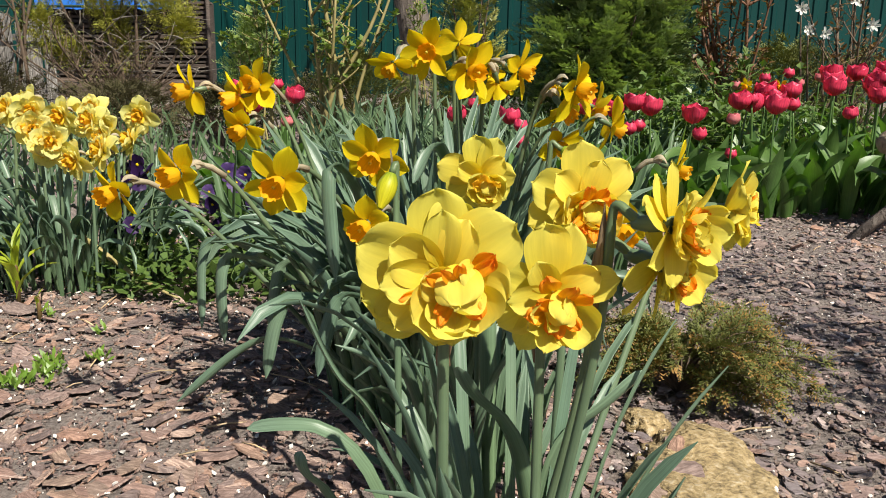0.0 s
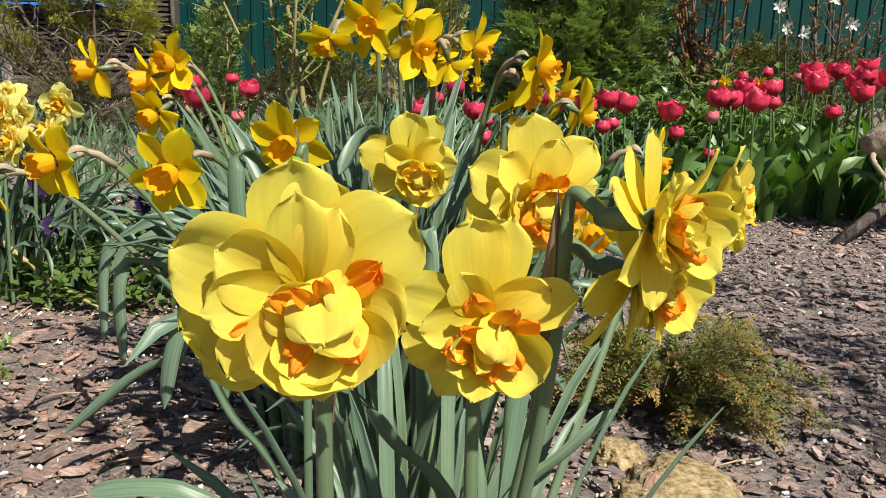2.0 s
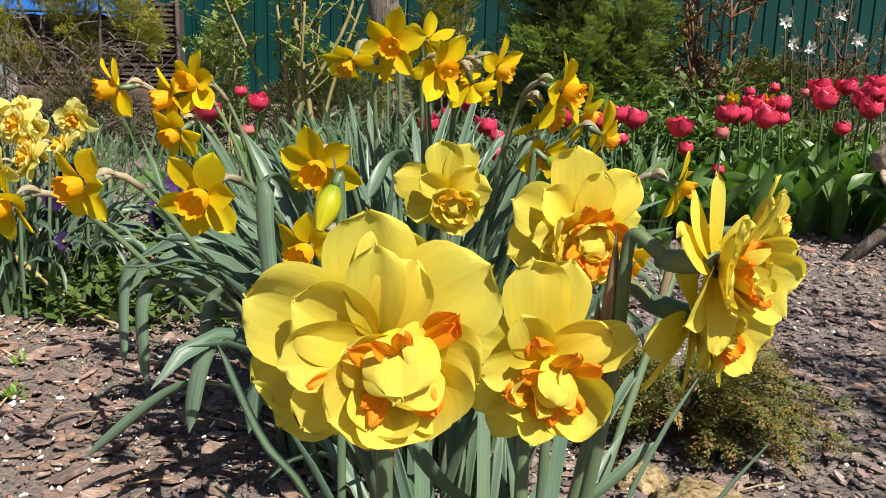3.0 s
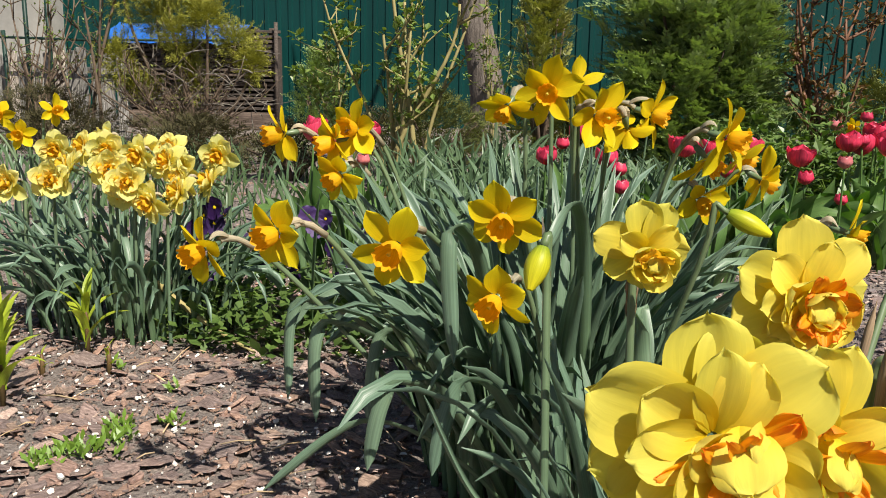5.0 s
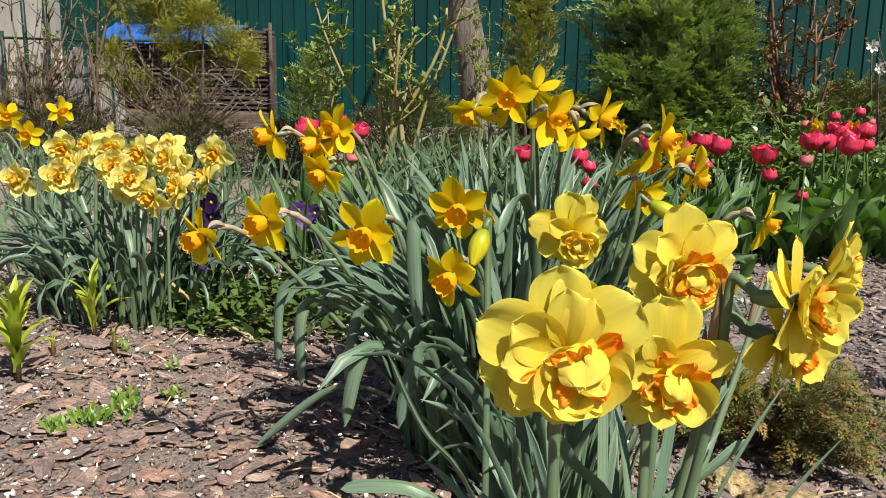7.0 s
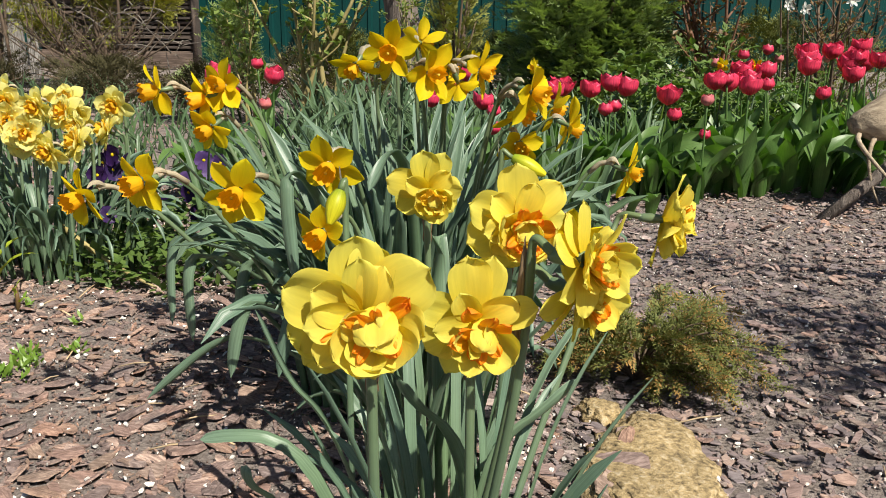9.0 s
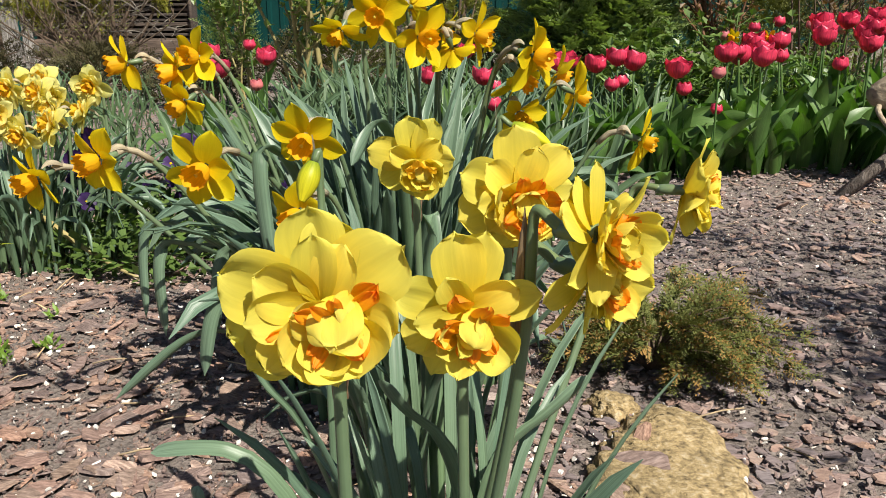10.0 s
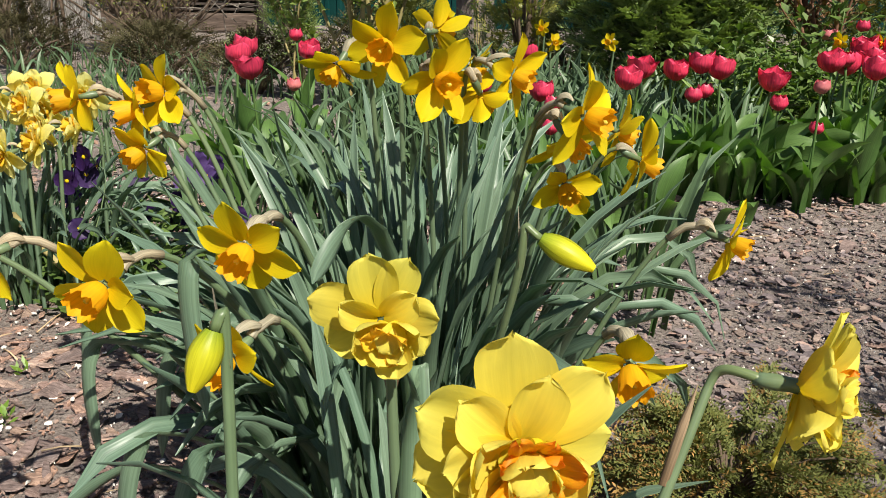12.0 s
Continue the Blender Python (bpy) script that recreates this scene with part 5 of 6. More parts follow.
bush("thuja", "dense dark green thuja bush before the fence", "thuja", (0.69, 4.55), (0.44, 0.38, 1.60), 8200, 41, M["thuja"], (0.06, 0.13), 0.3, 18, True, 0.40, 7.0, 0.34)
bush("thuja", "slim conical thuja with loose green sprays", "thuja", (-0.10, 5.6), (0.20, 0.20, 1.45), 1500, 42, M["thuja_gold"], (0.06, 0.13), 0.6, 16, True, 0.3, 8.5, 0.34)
def clump_juniper():
    """Bare grey-brown limbs that carry dense separate clumps of golden foliage."""
    rng = random.Random(43)
    gx, gy = -2.95, 6.45
    root = thing("juniper", "golden-green juniper, dense clumps on bare brown limbs", "juniper", (gx, gy, ground_z(gx, gy)))
    for x, z, w, h in ((-3.47, 0.80, 0.15, 0.20), (-2.98, 0.98, 0.12, 0.20), (-2.94, 0.70, 0.13, 0.24), (-3.24, 1.16, 0.18, 0.16), (-2.58, 0.96, 0.17, 0.16),
                       (-2.90, 1.24, 0.15, 0.16), (-2.72, 1.14, 0.14, 0.18), (-2.42, 0.80, 0.10, 0.13), (-3.32, 0.60, 0.14, 0.09), (-3.05, 1.42, 0.2, 0.2), (-3.4, 1.35, 0.15, 0.2)):
        c = Vector((x - gx, rng.uniform(-0.15, 0.1), z - root.location.z))
        bm, uv = new_bm()
        b = Vector((rng.uniform(-0.15, 0.15), 0, -0.02))
        tube(bm, uv, bezier(b, b + Vector((c.x * 0.5, 0, c.z * 0.25)), Vector((c.x * 0.9, c.y, c.z * 0.6)), c, 9), [0.022 - 0.0016 * i for i in range(10)], 7)
        part("branch", bm, M["twig"], root)
        verts, faces, uvs = [], [], []
        for i in range(760):
            d = Vector((rng.gauss(0, 1), rng.gauss(0, 1), rng.gauss(0, 1))).normalized()
            lump = 0.75 + 0.6 * noise.noise(d * 2.2 + Vector((x * 5, 0, z * 5)))
            p = c + Vector((d.x * w, d.y * w * 0.9, d.z * h)) * 1.5 * rng.uniform(0.3, 1.0) * lump
            spray_arrays(rng, verts, faces, uvs, p, d + Vector((0, 0, 0.5)), rng.uniform(0.03, 0.065), 0.2, 14, 0.34, 0.7, 0.26)
        part_mesh("clump", uv_mesh("clump", verts, faces, uvs), M["juniper_gold"], root)
    for k in range(150):
        p = Vector((rng.uniform(-0.7, 0.65), rng.uniform(-0.25, 0.15), rng.uniform(0.05, 0.85)))
        q = p + Vector((rng.uniform(-1, 1), rng.uniform(-0.5, 0.5), rng.uniform(-0.4, 0.7))) * 0.3
        bm, uv = new_bm()
        tube(bm, uv, bezier(p, p.lerp(q, 0.3) + Vector((0, 0, 0.03)), p.lerp(q, 0.7) - Vector((0, 0, 0.02)), q, 5), [0.006, 0.005, 0.004, 0.003, 0.0025, 0.002], 5)
        part("twig", bm, M["grey_twig"], root)


clump_juniper()
leafy_canes("bare_shrub", "bare dark climbing stems along the rail", "shrub", (-4.6, 6.8), 14, 59, M["twig"], M["leaf_rose"], 1.2, 0.7, (0.02, 0.04), 6, 0.012, 6, 0.3)
leafy_canes("bare_shrub", "tangle of bare brown twigs beneath the golden juniper", "shrub", (-2.95, 6.3), 26, 58, M["twig"], M["juniper"], 0.70, 0.75, (0.02, 0.04), 4, 0.008, 7, 0.3)
bush("juniper", "low brown-green undergrowth before the slat stack", "juniper", (-2.7, 5.9), (0.7, 0.3, 0.26), 420, 49, M["dry_brush"], (0.05, 0.10), 0.4, 9)
bush("shrub", "low brown undergrowth before the board fence", "shrub", (-3.9, 6.0), (0.75, 0.3, 0.46), 1100, 50, M["dry_brush"], (0.05, 0.10), 0.4, 9)
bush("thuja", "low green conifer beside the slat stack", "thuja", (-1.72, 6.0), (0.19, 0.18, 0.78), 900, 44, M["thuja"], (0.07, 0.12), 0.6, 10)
bush("shrub", "low brown-green shrub beneath the fence", "shrub", (-0.75, 5.2), (0.36, 0.28, 0.50), 1700, 45, M["juniper"], (0.05, 0.09), 0.4, 9)
bush("shrub", "low brown-green shrub beside the thuja", "shrub", (0.22, 5.0), (0.26, 0.22, 0.50), 1100, 46, M["juniper"], (0.05, 0.09), 0.4, 9)
bush("shrub", "low golden-brown shrub under the fence", "shrub", (1.75, 5.0), (0.50, 0.30, 0.62), 1900, 47, M["juniper"], (0.05, 0.10), 0.4, 9)
bush("shrub", "low dark green mound below the slat stack", "shrub", (-1.9, 5.6), (0.20, 0.18, 0.24), 500, 48, M["thuja"], (0.04, 0.07), 0.4, 9)
for ux, uy, uw, uh, us, um in ((-1.55, 4.9, 0.40, 0.30, 301, "dry_brush"), (-2.3, 5.2, 0.50, 0.30, 302, "dry_brush"), (-1.1, 5.6, 0.45, 0.34, 303, "dry_brush"), (-3.4, 5.4, 0.55, 0.32, 304, "dry_brush"), (-0.3, 5.9, 0.5, 0.4, 305, "thuja"), (1.2, 5.2, 0.5, 0.5, 306, "thuja"), (2.3, 5.3, 0.5, 0.55, 307, "juniper")):
    bush("shrub", "low dark undergrowth by the fence", "shrub", (ux, uy), (uw, 0.26, uh), 800, us, M[um], (0.05, 0.10), 0.4, 9)
leafy_canes("rose_bush", "rose bush with thorny canes and young green leaves", "rose bush", (-0.78, 4.4), 9, 51, M["cane"], M["leaf_rose"], 1.15, 0.38, (0.03, 0.06), 22, 0.015, 5, 0.4)
leafy_canes("rose_bush", "low rose bush with fresh round leaves", "rose bush", (-1.18, 4.6), 6, 52, M["cane"], M["leaf_rose"], 0.9, 0.30, (0.035, 0.07), 26, 0.008, 4)
leafy_canes("rose_bush", "rose bush with brown canes and bronze shoots", "rose bush", (1.30, 4.4), 8, 53, M["red_cane"], M["leaf_bronze"], 1.10, 0.30, (0.02, 0.045), 34, 0.013, 6)
leafy_canes("shrub", "bare brown shrub with few bronze leaves", "shrub", (1.95, 4.6), 11, 54, M["twig"], M["leaf_bronze"], 1.0, 0.40, (0.02, 0.04), 16, 0.008, 6)
leafy_canes("climbing_rose", "thin rose shoots with small leaves before the trunk", "rose bush", (-0.55, 6.7), 6, 67, M["cane"], M["leaf_rose"], 1.25, 0.20, (0.03, 0.055), 24, 0.007, 4)
leafy_canes("shrub", "sunlit fresh green perennials by the fence", "perennial", (1.25, 4.25), 16, 68, M["leaf_perennial"], M["leaf_perennial"], 0.50, 0.36, (0.03, 0.07), 12, 0.005, 3, 0.1)
leafy_canes("young_tree", "slender young tree with thin brown branches", "tree", (-3.55, 6.1), 5, 55, M["twig"], M["leaf_rose"], 1.7, 0.4, (0.025, 0.04), 20, 0.016, 5)
leafy_canes("lily_patch", "tall leafy green perennials under the thuja", "perennial", (0.95, 3.95), 26, 56, M["leaf_tulip"], M["leaf_perennial"], 0.38, 0.50, (0.03, 0.06), 30, 0.005, 2, 0.1)
leafy_canes("lily_patch", "leafy green perennials behind the tulips", "perennial", (1.55, 4.05), 20, 57, M["leaf_tulip"], M["leaf_perennial"], 0.34, 0.45, (0.03, 0.06), 24, 0.005, 2, 0.1)


def blossoms():
    rng = random.Random(8)
    for x, y, z in ((1.638, 4.5, 0.87), (1.764, 4.5, 0.746), (1.994, 4.5, 0.79), (1.70, 4.55, 0.77), (1.9, 4.5, 0.91)):
        root = thing("white_blossom", "white star-shaped blossom on a bare twig", "blossom", (x, y, z), "white blossoms")
        for k in range(7):
            m = pose(0, 0, 0, 90, 0, 0) @ pose(0, 0, 0, 0, 0, 51 * k) @ pose(0.004, 0, 0, rng.uniform(-20, 20), -rng.uniform(5, 50), 0)
            part("petal", petal_bm(rng, m, length=0.035, width=0.016, blunt=0.7, cup=0.3, curl=0.3, wave=0.2, n=4, m=3), M["petal_white"], root)
        bm, uv = new_bm()
        tube(bm, uv, [Vector((0, 0.01, 0)), Vector((0.02, 0.05, -0.12)), Vector((0.06, 0.08, -0.4)), Vector((0.08, 0.1, -z + 0.05))], [0.003, 0.004, 0.006, 0.008], 6)
        part("twig", bm, M["twig"], root)


blossoms()


# ---- far daffodil and tulip leaves behind the clump ----
def leaf_field(name, label, center, radii, count, length, seed, width, material):
    rng = random.Random(seed)
    bm, uv = new_bm()
    for i in range(count):
        x, y = center[0] + rng.uniform(-1, 1) * radii[0], center[1] + rng.uniform(-1, 1) * radii[1]
        pts = leaf_points((x, y, ground_z(x, y) - 0.01), (rng.uniform(0, 6.28), rng.uniform(0.1, 0.5)), rng.uniform(*length), rng.uniform(-0.1, 0.9), rng, 6)
        base = ground_z(x, y)
        strap_leaf(bm, uv, pts, rng.uniform(*width), (rng.uniform(-1, 1), rng.uniform(-1, 0.3), 0.4), 0.0013, 0.25, 0.3, rng.uniform(-0.6, 0.6))
    return tagged(part(name, bm, material), label, "foliage", kind="stuff")


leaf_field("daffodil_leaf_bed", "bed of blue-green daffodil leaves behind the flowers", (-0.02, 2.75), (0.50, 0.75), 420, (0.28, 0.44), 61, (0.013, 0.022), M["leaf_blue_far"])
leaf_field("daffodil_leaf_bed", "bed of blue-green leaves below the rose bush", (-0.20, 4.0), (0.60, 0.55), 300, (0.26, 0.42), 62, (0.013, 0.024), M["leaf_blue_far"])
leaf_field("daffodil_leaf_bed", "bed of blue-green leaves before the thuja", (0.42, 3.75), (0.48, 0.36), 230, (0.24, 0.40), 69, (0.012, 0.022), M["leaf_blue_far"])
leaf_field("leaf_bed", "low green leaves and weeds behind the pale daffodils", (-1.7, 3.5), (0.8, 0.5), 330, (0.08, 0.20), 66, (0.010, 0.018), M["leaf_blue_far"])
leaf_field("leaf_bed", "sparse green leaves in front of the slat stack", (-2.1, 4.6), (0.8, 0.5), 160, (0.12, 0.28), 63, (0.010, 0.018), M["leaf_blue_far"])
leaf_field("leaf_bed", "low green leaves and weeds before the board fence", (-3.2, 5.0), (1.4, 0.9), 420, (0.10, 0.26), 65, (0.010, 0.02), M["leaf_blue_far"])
leaf_field("leaf_bed", "green leaves under the shrubs by the fence", (1.6, 4.2), (0.9, 0.5), 300, (0.2, 0.36), 64, (0.012, 0.024), M["leaf_weed"])
for i, (x, y, z) in enumerate(((0.169, 3.4, 0.478), (-0.193, 3.3, 0.56), (0.10, 3.9, 0.50), (0.361, 3.42, 0.482), (-0.244, 3.6, 0.55), (1.09, 3.35, 0.50), (1.20, 3.3, 0.50))):
    daffodil((x, y + 0.05), (x, y, z), (0.4 - 0.3 * i, -0.8, 0.0), 80 + i, 0.062, 20 * i, 0.6, 0.9)


# ---- violas ----
def viola_patch():
    rng = random.Random(17)
    verts, faces, uvs = [], [], []
    for i in range(1500):
        a, rr = rng.uniform(0, 6.28), math.sqrt(rng.random())
        x, y = -0.60 + 0.34 * rr * math.cos(a), 2.10 + 0.27 * rr * math.sin(a)
        p = Vector((x, y, ground_z(x, y) + rng.uniform(0.005, 0.21) * (1.1 - rr * 0.8)))
        d = Vector((rng.uniform(-1, 1), rng.uniform(-1, 1), rng.uniform(-0.2, 0.7))).normalized()
        s = d.cross(Vector((rng.uniform(-0.4, 0.4), rng.uniform(-0.4, 0.4), 1))).normalized()
        ln, k = rng.uniform(0.022, 0.05), len(verts)
        verts += [p, p + d * ln * 0.5 + s * ln * 0.28, p + d * ln, p + d * ln * 0.5 - s * ln * 0.28]
        faces.append((k, k + 1, k + 2, k + 3))
        uvs += [(0.5, 0), (1, 0.5), (0.5, 1), (0, 0.5)]
    tagged(part_mesh("viola_leaves", uv_mesh("viola_leaves", verts, faces, uvs), M["leaf_viola"]), "low tangle of small dark green viola leaves", "foliage", kind="stuff")
    srcs = []
    for kind, mat in ((0, M["petal_violet"]), (1, M["petal_mauve"])):
        root = thing("viola", ("deep violet viola flower with yellow eye", "mauve viola flower with yellow eye")[kind], "viola", (0, 0, 0), "violas by the daffodils")
        for k, (an, ln, w) in enumerate(((60, 0.019, 0.02), (120, 0.019, 0.02), (5, 0.018, 0.019), (175, 0.018, 0.019), (270, 0.02, 0.026))):
            m = pose(0, 0, 0, 70, 0, 0) @ pose(0, 0, 0.001 * k, 0, 0, an) @ pose(0.001, 0, 0, 0, -8, 0)
            part("petal", petal_bm(rng, m, length=ln, width=w, blunt=0.9, cup=0.15, curl=-0.2, wave=0.2, n=5, m=4), mat, root)
        bm, uv = new_bm()
        tube(bm, uv, [Vector((0, 0, 0)), Vector((0, -0.003, 0.001)), Vector((0, -0.005, 0.001))], [0.003, 0.0035, 0.001], 7)
        part("eye", bm, M["petal_gold"], root, "yellow eye")
        bm, uv = new_bm()
        tube(bm, uv, bezier(Vector((0, 0.002, 0)), Vector((0, 0.02, 0.005)), Vector((0, 0.02, -0.06)), Vector((0, 0.01, -0.14)), 6), 0.0011, 5)
        part("stem", bm, M["stem_green"], root)
        srcs.append(root)
    spots = []
    for i in range(19):
        a, rr = rng.uniform(0, 6.28), math.sqrt(rng.random())
        spots.append((-0.58 + 0.28 * rr * math.cos(a), 2.10 + 0.20 * rr * math.sin(a), rng.uniform(0.12, 0.24), i % 3 == 2))
    spots += [(-0.72, 1.97, 0.32, 0), (-0.70, 1.98, 0.30, 0), (-0.745, 1.97, 0.30, 0), (-0.73, 1.98, 0.28, 0), (-0.76, 1.96, 0.27, 0), (-0.54, 2.1, 0.29, 1), (-0.50, 2.12, 0.28, 1), (-0.52, 2.1, 0.26, 1)]
    for i, (x, y, z, kind) in enumerate(spots):
        m = pose(x, y, z, rng.uniform(-25, 25), rng.uniform(-20, 20), rng.uniform(-60, 60)) @ Matrix.Scale(1.25 if i > 18 else 1.1, 4)
        if i in (0, 2):
            srcs[int(kind)].matrix_basis = m
        else:
            copy_thing(srcs[int(kind)], m)


viola_patch()


# ---- lily shoots, weeds, twigs ----
def lily_shoot(at, height, seed, leaves=14, label="bright yellow-green lily shoot with whorled pointed leaves"):
    rng = random.Random(seed)
    root = thing("lily_shoot", label, "lily shoot", (at[0], at[1], ground_z(*at)), "lily shoots in the mulch")
    bm, uv = new_bm()
    tube(bm, uv, [Vector((0, 0, -0.01)), Vector((0.002, 0, height * 0.4)), Vector((0, 0.002, height * 0.8))], [0.006, 0.005, 0.003], 8)
    stem = part("stem", bm, M["leaf_bronze"], root, "purple-brown stem")
    for k in range(leaves):
        u = k / leaves
        az = k * 2.4 + rng.uniform(-0.3, 0.3)
        ln = height * (0.78 - 0.26 * u) * rng.uniform(0.85, 1.1)
        part("leaf", tulip_leaf_bm(rng, (0, 0, height * (0.12 + 0.68 * u)), az, ln, ln * 0.18, 1.35 - 1.1 * u, 0.25), M["leaf_lily"], root)


lily_shoot((-0.94, 1.50), 0.19, 1, 16)
lily_shoot((-0.955, 1.80), 0.17, 2, 9, "slim green lily shoot with upright leaves")
lily_shoot((-0.97, 1.66), 0.06, 3, 4, "tiny green lily shoot in bark mulch")
lily_shoot((-0.845, 1.70), 0.07, 4, 4, "tiny green lily shoot in bark mulch")
lily_shoot((-1.02, 1.47), 0.10, 5, 8)


def weed_tuft(at, spread, count, seed):
    rng = random.Random(seed)
    verts, faces, uvs = [], [], []
    for i in range(count):
        a, rr = rng.uniform(0, 6.28), math.sqrt(rng.random()) * spread
        b = Vector((rr * math.cos(a), rr * math.sin(a) * 0.8, 0.0))
        d = Vector((rng.uniform(-1, 1), rng.uniform(-1, 1), rng.uniform(0.4, 1.2))).normalized()
        s = d.orthogonal().normalized()
        ln, k = rng.uniform(0.012, 0.030), len(verts)
        p = b + Vector((0, 0, rng.uniform(0.0, 0.012)))
        verts += [p, p + d * ln * 0.6 + s * ln * 0.14, p + d * ln, p + d * ln * 0.6 - s * ln * 0.14]
        faces.append((k, k + 1, k + 2, k + 3))
        uvs += [(0.5, 0), (1, 0.6), (0.5, 1), (0, 0.6)]
    ob = part_mesh("weed_tuft", uv_mesh("weed_tuft", verts, faces, uvs), M["leaf_weed"])
    ob.location = (at[0], at[1], ground_z(*at) + 0.002)
    tagged(ob, "small fresh green weed tuft in the mulch", "weed", kind="stuff")


for i, (x, y, s, n) in enumerate(((-0.67, 1.33, 0.035, 70), (-0.64, 1.38, 0.03, 50), (-0.70, 1.28, 0.03, 50), (-0.655, 1.42, 0.025, 40), (-0.585, 1.46, 0.02, 24), (-0.60, 1.31, 0.008, 5), (-0.66, 1.62, 0.012, 8), (-0.84, 1.72, 0.02, 14))):
    weed_tuft((x, y), s, n, 100 + i)


def fallen_stalk():
    bm, uv = new_bm()
    tube(bm, uv, bezier(Vector((-0.97, 2.05, 0.16)), Vector((-0.86, 1.98, 0.11)), Vector((-0.74, 1.92, 0.05)), Vector((-0.58, 1.84, 0.02)), 10), [0.008, 0.008, 0.008, 0.008, 0.007, 0.007, 0.006, 0.006, 0.005, 0.004, 0.003], 8)
    tagged(part("fallen_stalk", bm, M["cane"]), "fallen yellow-green flower stalk on the mulch", "stalk")


fallen_stalk()


# ---- rock, stone, creeping juniper ----
def rock(name, label, at, size, seed, turn=0.0, sink=0.15):
    bm, uv = new_bm()
    bmesh.ops.create_icosphere(bm, subdivisions=6, radius=1.0)
    for v in bm.verts:
        c = v.co.copy()
        k = 1 + 0.26 * noise.noise(c * 1.2 + Vector((seed, 0, 0))) + 0.16 * noise.noise(c * 2.7 + Vector((0, seed, 0))) + 0.09 * noise.noise(c * 5) - 0.10 * abs(noise.noise(c * 3.3 + Vector((3, 1, seed)))) + 0.05 * noise.noise(c * 13) + 0.032 * noise.noise(c * 34)
        az = math.atan2(c.y, c.x)
        k *= 1 + 0.10 * math.cos(2 * az + seed) + 0.07 * math.cos(3 * az + 2.3 * seed) + 0.04 * math.cos(5 * az)
        c = c * k
        c.z = math.copysign(min(abs(c.z), 0.55 + 0.14 * abs(c.z)), c.z)
        v.co = Vector((c.x * size[0], c.y * size[1], c.z * size[2]))
    smooth(bm)
    ob = part(name, bm, M["sandstone"])
    ob.location, ob.rotation_euler.z = (at[0], at[1], ground_z(at[0], at[1]) + size[2] * sink), turn
    return tagged(ob, label, "rock")


rock("rock", "ochre sandstone rock half sunk in the mulch", (0.470, 1.075), (0.112, 0.185, 0.060), 4.1, 0.1, -0.16)
rock("stone", "small round sandstone beside the creeping juniper", (0.418, 1.29), (0.036, 0.032, 0.034), 8.0)


def creeping_juniper():
    rng = random.Random(77)
    root = thing("creeping_juniper", "small creeping juniper, olive green turning golden brown", "juniper", (0.505, 1.445, ground_z(0.505, 1.445)))
    verts, faces, uvs = [], [], []
    tips = ([], [], [])
    for k in range(88):
        bm, uv = new_bm()
        a = rng.uniform(0, 6.283)
        reach = rng.uniform(0.08, 0.19) * (1.25 if math.cos(a) > 0.3 else 0.9)
        e = Vector((math.cos(a) * reach, math.sin(a) * reach * 0.85, rng.uniform(0.03, 0.13)))
        pts = bezier(Vector((0, 0, 0)), Vector((e.x * 0.3, e.y * 0.3, e.z * 0.7 + 0.03)), Vector((e.x * 0.7, e.y * 0.7, e.z + 0.02)), e, 8)
        tube(bm, uv, pts, [0.0028 - 0.0002 * i for i in range(9)], 5)
        part("branch", bm, M["twig"], root)
        for i in range(3, 9):
            for s in range(10):
                d = (pts[i] - pts[i - 1]).normalized() + Vector((rng.uniform(-1, 1), rng.uniform(-1, 1), rng.uniform(-0.5, 0.9))) * 0.75
                to = tips if rng.random() < 0.055 * (i - 2) else (verts, faces, uvs)
                spray_arrays(rng, to[0], to[1], to[2], pts[i], d, rng.uniform(0.016, 0.040), 0.1, 10, 0.30, 0.6, 0.26)
    part_mesh("crown", uv_mesh("crown", verts, faces, uvs), M["juniper"], root)
    part_mesh("bronzed_crown", uv_mesh("bronzed_crown", *tips), M["juniper_tip"], root, "bronzed orange-brown tips")


creeping_juniper()


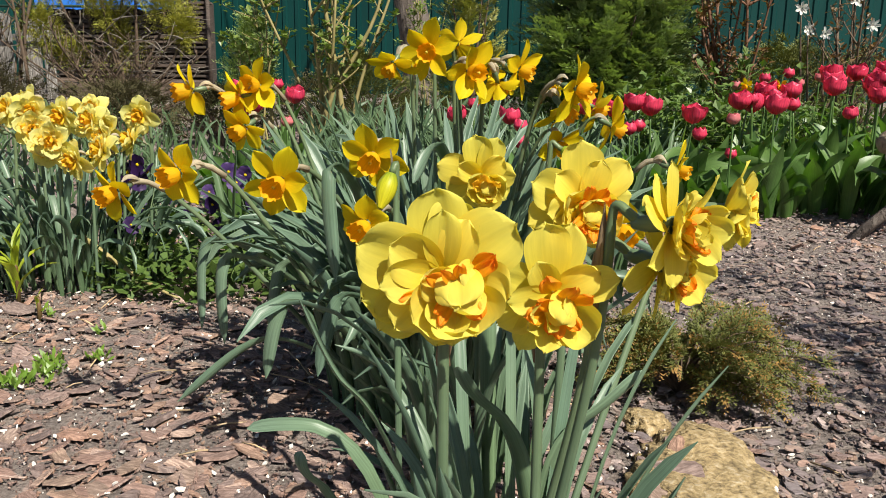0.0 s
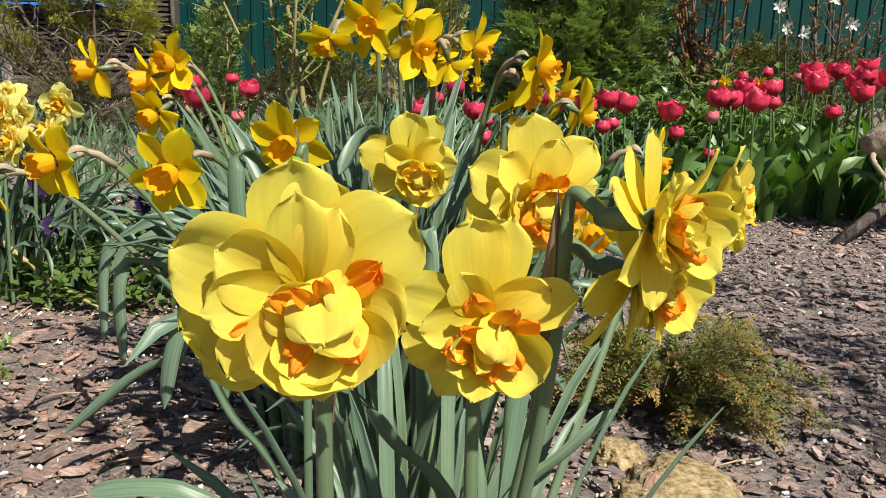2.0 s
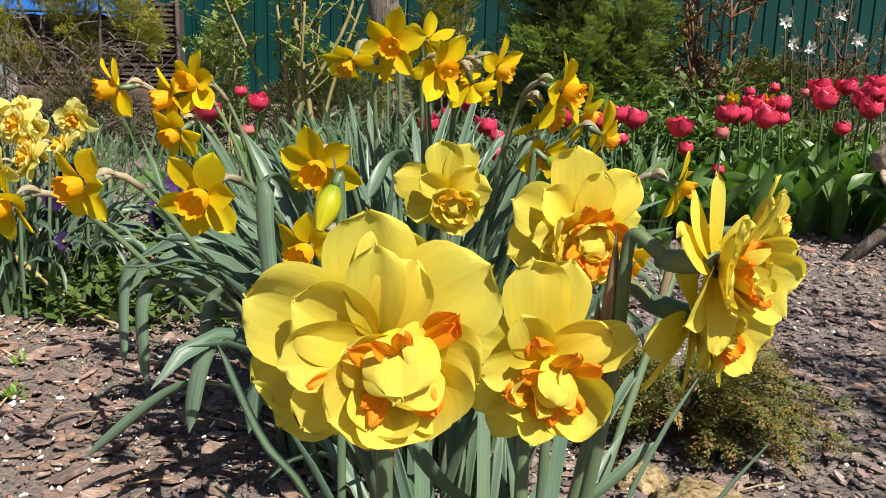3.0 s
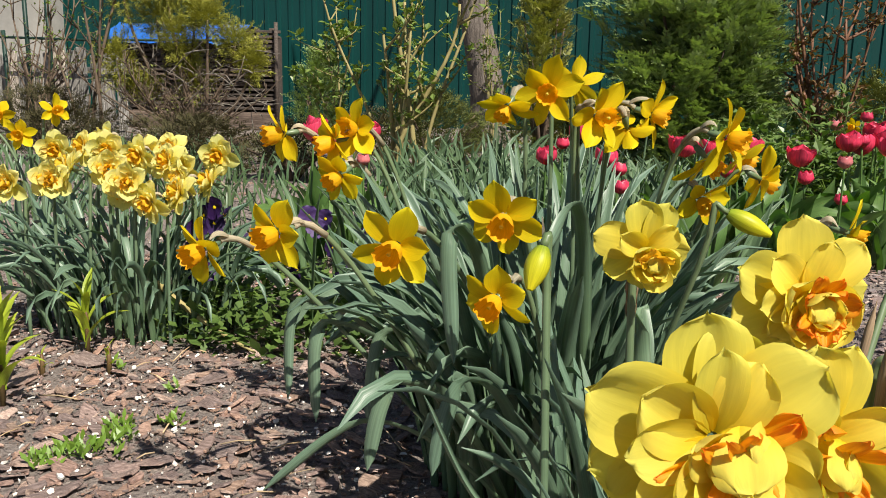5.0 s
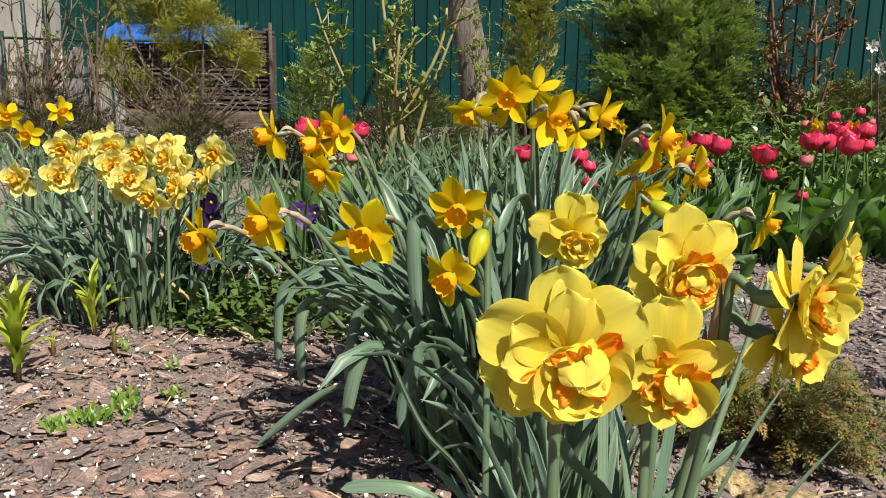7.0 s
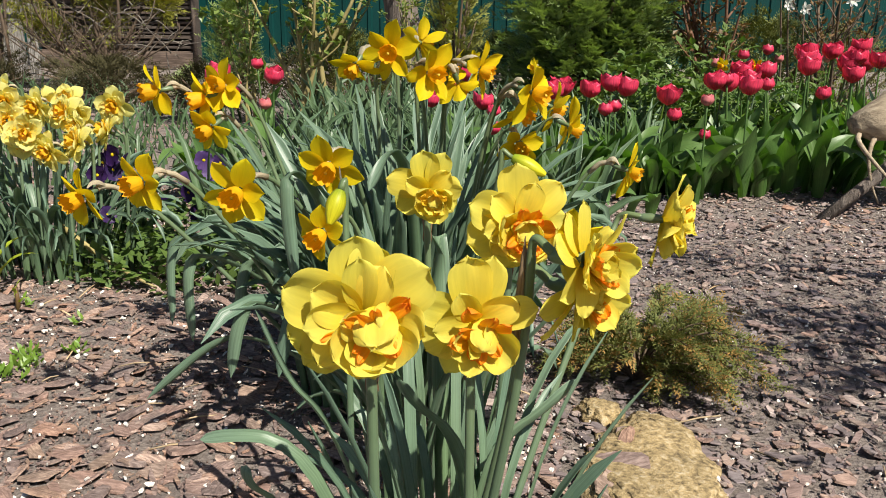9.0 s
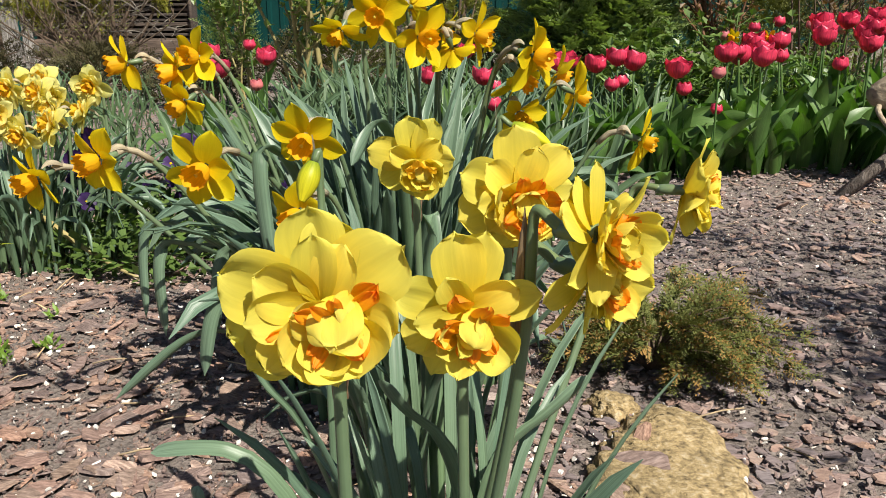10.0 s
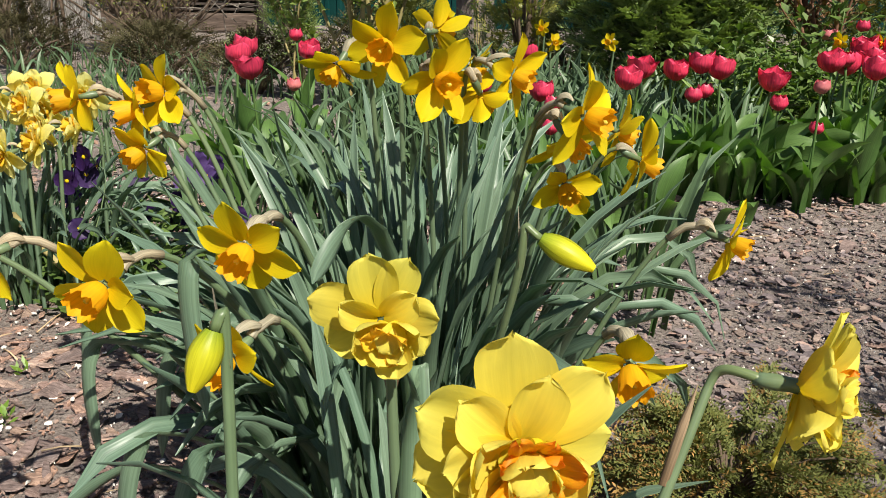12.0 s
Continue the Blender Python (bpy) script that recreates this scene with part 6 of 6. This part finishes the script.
# ---- bleached stump on props ----
def stump():
    root = thing("tree_stump", "bleached barkless stump lying on the bed edge with dangling roots", "stump", (1.75, 2.95, ground_z(1.75, 2.95)))
    bm, uv = new_bm()
    pts = [Vector((-0.32, -0.02, 0.30)), Vector((-0.27, -0.02, 0.315)), Vector((-0.18, 0, 0.34)), Vector((0.0, 0, 0.36)), Vector((0.25, 0.02, 0.37)), Vector((0.55, 0.05, 0.37)), Vector((0.62, 0.05, 0.37))]
    rings = tube(bm, uv, pts, [0.03, 0.065, 0.095, 0.115, 0.12, 0.12, 0.10], 24)
    bmesh.ops.subdivide_edges(bm, edges=bm.edges[:], cuts=2, use_grid_fill=True)
    for v in bm.verts:
        v.co += Vector((0.3, 1, 1)) * 0.02 * noise.noise(v.co * 9) + Vector((0, 1, 1)) * 0.008 * noise.noise(v.co * 30)
    smooth(bm)
    part("trunk", bm, M["drift"], root)
    rng = random.Random(6)
    for k in range(7):
        b = Vector((-0.30 + 0.06 * k, -0.05, 0.28 - 0.004 * k))
        e = Vector((b.x + rng.uniform(-0.05, 0.2), -0.10 - rng.uniform(0, 0.12), rng.uniform(0.0, 0.08)))
        bm, uv = new_bm()
        tube(bm, uv, bezier(b, b + Vector((-0.05, -0.05, -0.02)), e + Vector((-0.06, 0, 0.1)), e, 9), [0.010 - 0.0008 * i for i in range(10)], 6)
        part("root", bm, M["drift"], root)
    for x0, x1 in ((-0.05, -0.42), (0.5, 0.6)):
        bm, uv = new_bm()
        tube(bm, uv, [Vector((x0, -0.02, 0.30)), Vector(((x0 + x1) / 2, -0.08, 0.14)), Vector((x1, -0.12, -0.01))], [0.022, 0.022, 0.02], 8)
        part("prop", bm, M["trunk"], root, "dark grey wooden prop")


stump()


# ---- bark mulch, grit, straw ----
def chip_shape(rng, sides, stretch):
    """Outline of a flake in the unit square, ragged."""
    asp, slant = rng.uniform(*stretch), rng.uniform(-0.5, 0.5)
    out = []
    for k in range(sides):
        a = 2 * math.pi * (k + rng.uniform(-0.32, 0.32)) / sides
        sq = 1 / max(abs(math.cos(a)), abs(math.sin(a))) ** rng.uniform(0.0, 0.9)
        x, y = math.cos(a) * sq * rng.uniform(0.7, 1.05), math.sin(a) * sq * rng.uniform(0.6, 1.05) * asp
        out.append((x + slant * y, y))
    return out


def chip_geometry(rng, length, thick, sides=7, stretch=(0.3, 0.85)):
    out = chip_shape(rng, sides, stretch)
    bend = rng.uniform(-0.3, 0.3)
    top = [Vector((x * length * 0.5 * 0.93, y * length * 0.5 * 0.93, thick * rng.uniform(0.7, 1.1) + bend * x * x * length * 0.3)) for x, y in out]
    bot = [Vector((x * length * 0.5, y * length * 0.5, bend * x * x * length * 0.3)) for x, y in out]
    n = sides
    faces = [tuple(range(n)), tuple(range(2 * n - 1, n - 1, -1))] + [(k, n + k, n + (k + 1) % n, (k + 1) % n) for k in range(n)]
    return top + bot, faces


def chip_field(name, label, count, region, size, seed, material, lift=(0.0, 0.012), thick=(0.0015, 0.004), tilt=14, sides=7, stretch=(0.3, 0.85)):
    rng = random.Random(seed)
    verts, faces = [], []
    shapes = [chip_geometry(rng, 1.0, 0.12, sides, stretch) for i in range(24)]
    for i in range(count):
        x, y = region(rng)
        ln = size[0] + (size[1] - size[0]) * rng.random() ** 2.2
        pts, fs = shapes[rng.randrange(24)]
        th = rng.uniform(*thick) / 0.12 / ln
        m = pose(x, y, ground_z(x, y) + rng.uniform(*lift), rng.gauss(0, tilt), rng.gauss(0, tilt), rng.uniform(0, 360)).to_3x3()
        o, k = Vector((x, y, ground_z(x, y) + rng.uniform(*lift))), len(verts)
        for p in pts:
            verts.append(tuple(o + m @ Vector((p.x * ln, p.y * ln, p.z * ln * th))))
        faces += [tuple(k + a for a in f) for f in fs]
    me = arrays_mesh(name, verts, faces)
    ob = part_mesh(name, me, material)
    return tagged(ob, label, "mulch", kind="stuff")


def left_bed(rng):
    while True:
        x, y = rng.uniform(-1.7, 0.35), 0.85 + 2.3 * rng.random() ** 1.3
        if rng.random() < 1.0 - 0.35 * max(0, x):
            # the rim of the mulch thins out unevenly
            thin_x = abs(rng.gauss(0, 0.28)) if x < -1.4 else 0.0
            thin_y = abs(rng.gauss(0, 0.22)) if y < 0.97 else 0.0
            return x - thin_x, y - thin_y + 0.06 * math.sin(4.1 * x)


def right_bed(rng):
    x, y = rng.uniform(0.12, 2.3), 0.85 + 2.5 * rng.random() ** 1.25
    thin_x = abs(rng.gauss(0, 0.3)) if x > 2.0 else 0.0
    thin_y = abs(rng.gauss(0, 0.22)) if y < 0.97 else 0.0
    return x + thin_x, y - thin_y + 0.06 * math.sin(4.1 * x)


def far_bed(rng):
    return rng.uniform(-3.2, 2.6), rng.uniform(2.6, 6.0)


chip_field("bark_mulch", "brown bark chips scattered over the soil", 6600, left_bed, (0.006, 0.070), 201, M["bark"], (-0.003, 0.010), (0.0015, 0.0045), 13, 9)
chip_field("bark_mulch", "fine brown bark crumbs between the chips", 20000, left_bed, (0.003, 0.013), 202, M["bark"], (0.0, 0.006), (0.001, 0.004), 20, 6)
chip_field("bark_mulch", "long splinters of bark in the mulch", 2600, left_bed, (0.015, 0.07), 210, M["bark"], (0.0, 0.010), (0.001, 0.003), 10, 6, (0.08, 0.2))
chip_field("bark_mulch", "grey-brown bark flakes lying flat on the path", 14000, right_bed, (0.008, 0.045), 203, M["bark_grey"], (0.0, 0.011), (0.0015, 0.004), 11, 9)
chip_field("bark_mulch", "fine grey bark crumbs on the path", 11000, right_bed, (0.004, 0.016), 204, M["bark_grey"], (0.0, 0.008), (0.001, 0.003), 18, 6)
chip_field("bark_mulch", "weathered bark chips under the far shrubs", 2600, far_bed, (0.02, 0.07), 205, M["bark"], (0.0, 0.015), (0.002, 0.006), 16, 6)
chip_field("white_grit", "white grit and shell bits in the mulch", 3600, left_bed, (0.002, 0.016), 206, M["white_bit"], (0.002, 0.012), (0.001, 0.004), 16, 8, (0.3, 0.9))
chip_field("white_grit", "white grit specks on the path", 3000, right_bed, (0.002, 0.011), 207, M["white_bit"], (0.004, 0.012), (0.001, 0.004), 20, 8, (0.5, 1.0))


def straws():
    rng = random.Random(208)
    bm, uv = new_bm()
    for i in range(190):
        x, y = left_bed(rng) if i % 3 else right_bed(rng)
        a, ln = rng.uniform(0, 6.28), rng.uniform(0.02, 0.10)
        b = Vector((x, y, ground_z(x, y) + rng.uniform(0.006, 0.016)))
        d = Vector((math.cos(a), math.sin(a), rng.uniform(-0.1, 0.15)))
        tube(bm, uv, [b, b + d * ln * 0.5 + Vector((0, 0, 0.003)), b + d * ln], rng.uniform(0.0006, 0.0016), 5)
    tagged(part("dry_straw", bm, M["straw"]), "dry straw and twigs strewn over the mulch", "straw", kind="stuff")


straws()


def near_flakes():
    """The nearest bark flakes, each a piece of its own on the ground."""
    rng = random.Random(209)
    kinds = []
    for k in range(14):
        pts, fs = chip_geometry(rng, rng.uniform(0.035, 0.085), rng.uniform(0.002, 0.005), 13)
        me = arrays_mesh("bark_flake", [tuple(p) for p in pts], fs)
        me.materials.append(M["bark_near"])
        kinds.append(me)
    for i in range(230):
        if i % 5 < 3:
            x, y = rng.uniform(-1.15, 0.0), rng.uniform(0.95, 1.75)
        else:
            x, y = rng.uniform(0.3, 1.1), rng.uniform(0.95, 1.7)
        ob = new("bark_flake", kinds[rng.randrange(14)])
        s = rng.uniform(0.5, 1.15) * (1.0 if x < 0.2 else 0.6)
        ob.parent = ground
        ob.matrix_basis = pose(x, y, ground_z(x, y) + rng.uniform(0.003, 0.010), rng.gauss(0, 6), rng.gauss(0, 6), rng.uniform(0, 360)) @ Matrix.Scale(s, 4)

    for x, y, z, rx, ry, rz, s in ((0.425, 1.085, 0.026, 6, -9, 20, 1.5), (0.445, 1.16, 0.030, -5, -6, 75, 1.3), (0.415, 1.03, 0.020, 4, -10, 130, 1.4), (0.455, 1.195, 0.022, 14, -4, 40, 1.1), (0.40, 1.12, 0.012, 3, -4, 100, 1.4)):
        ob = new("bark_flake", kinds[int(x * 1000) % 14])
        ob.parent = ground
        ob.matrix_basis = pose(x, y, ground_z(x, y) + z, rx, ry, rz) @ Matrix.Scale(s, 4)


near_flakes()
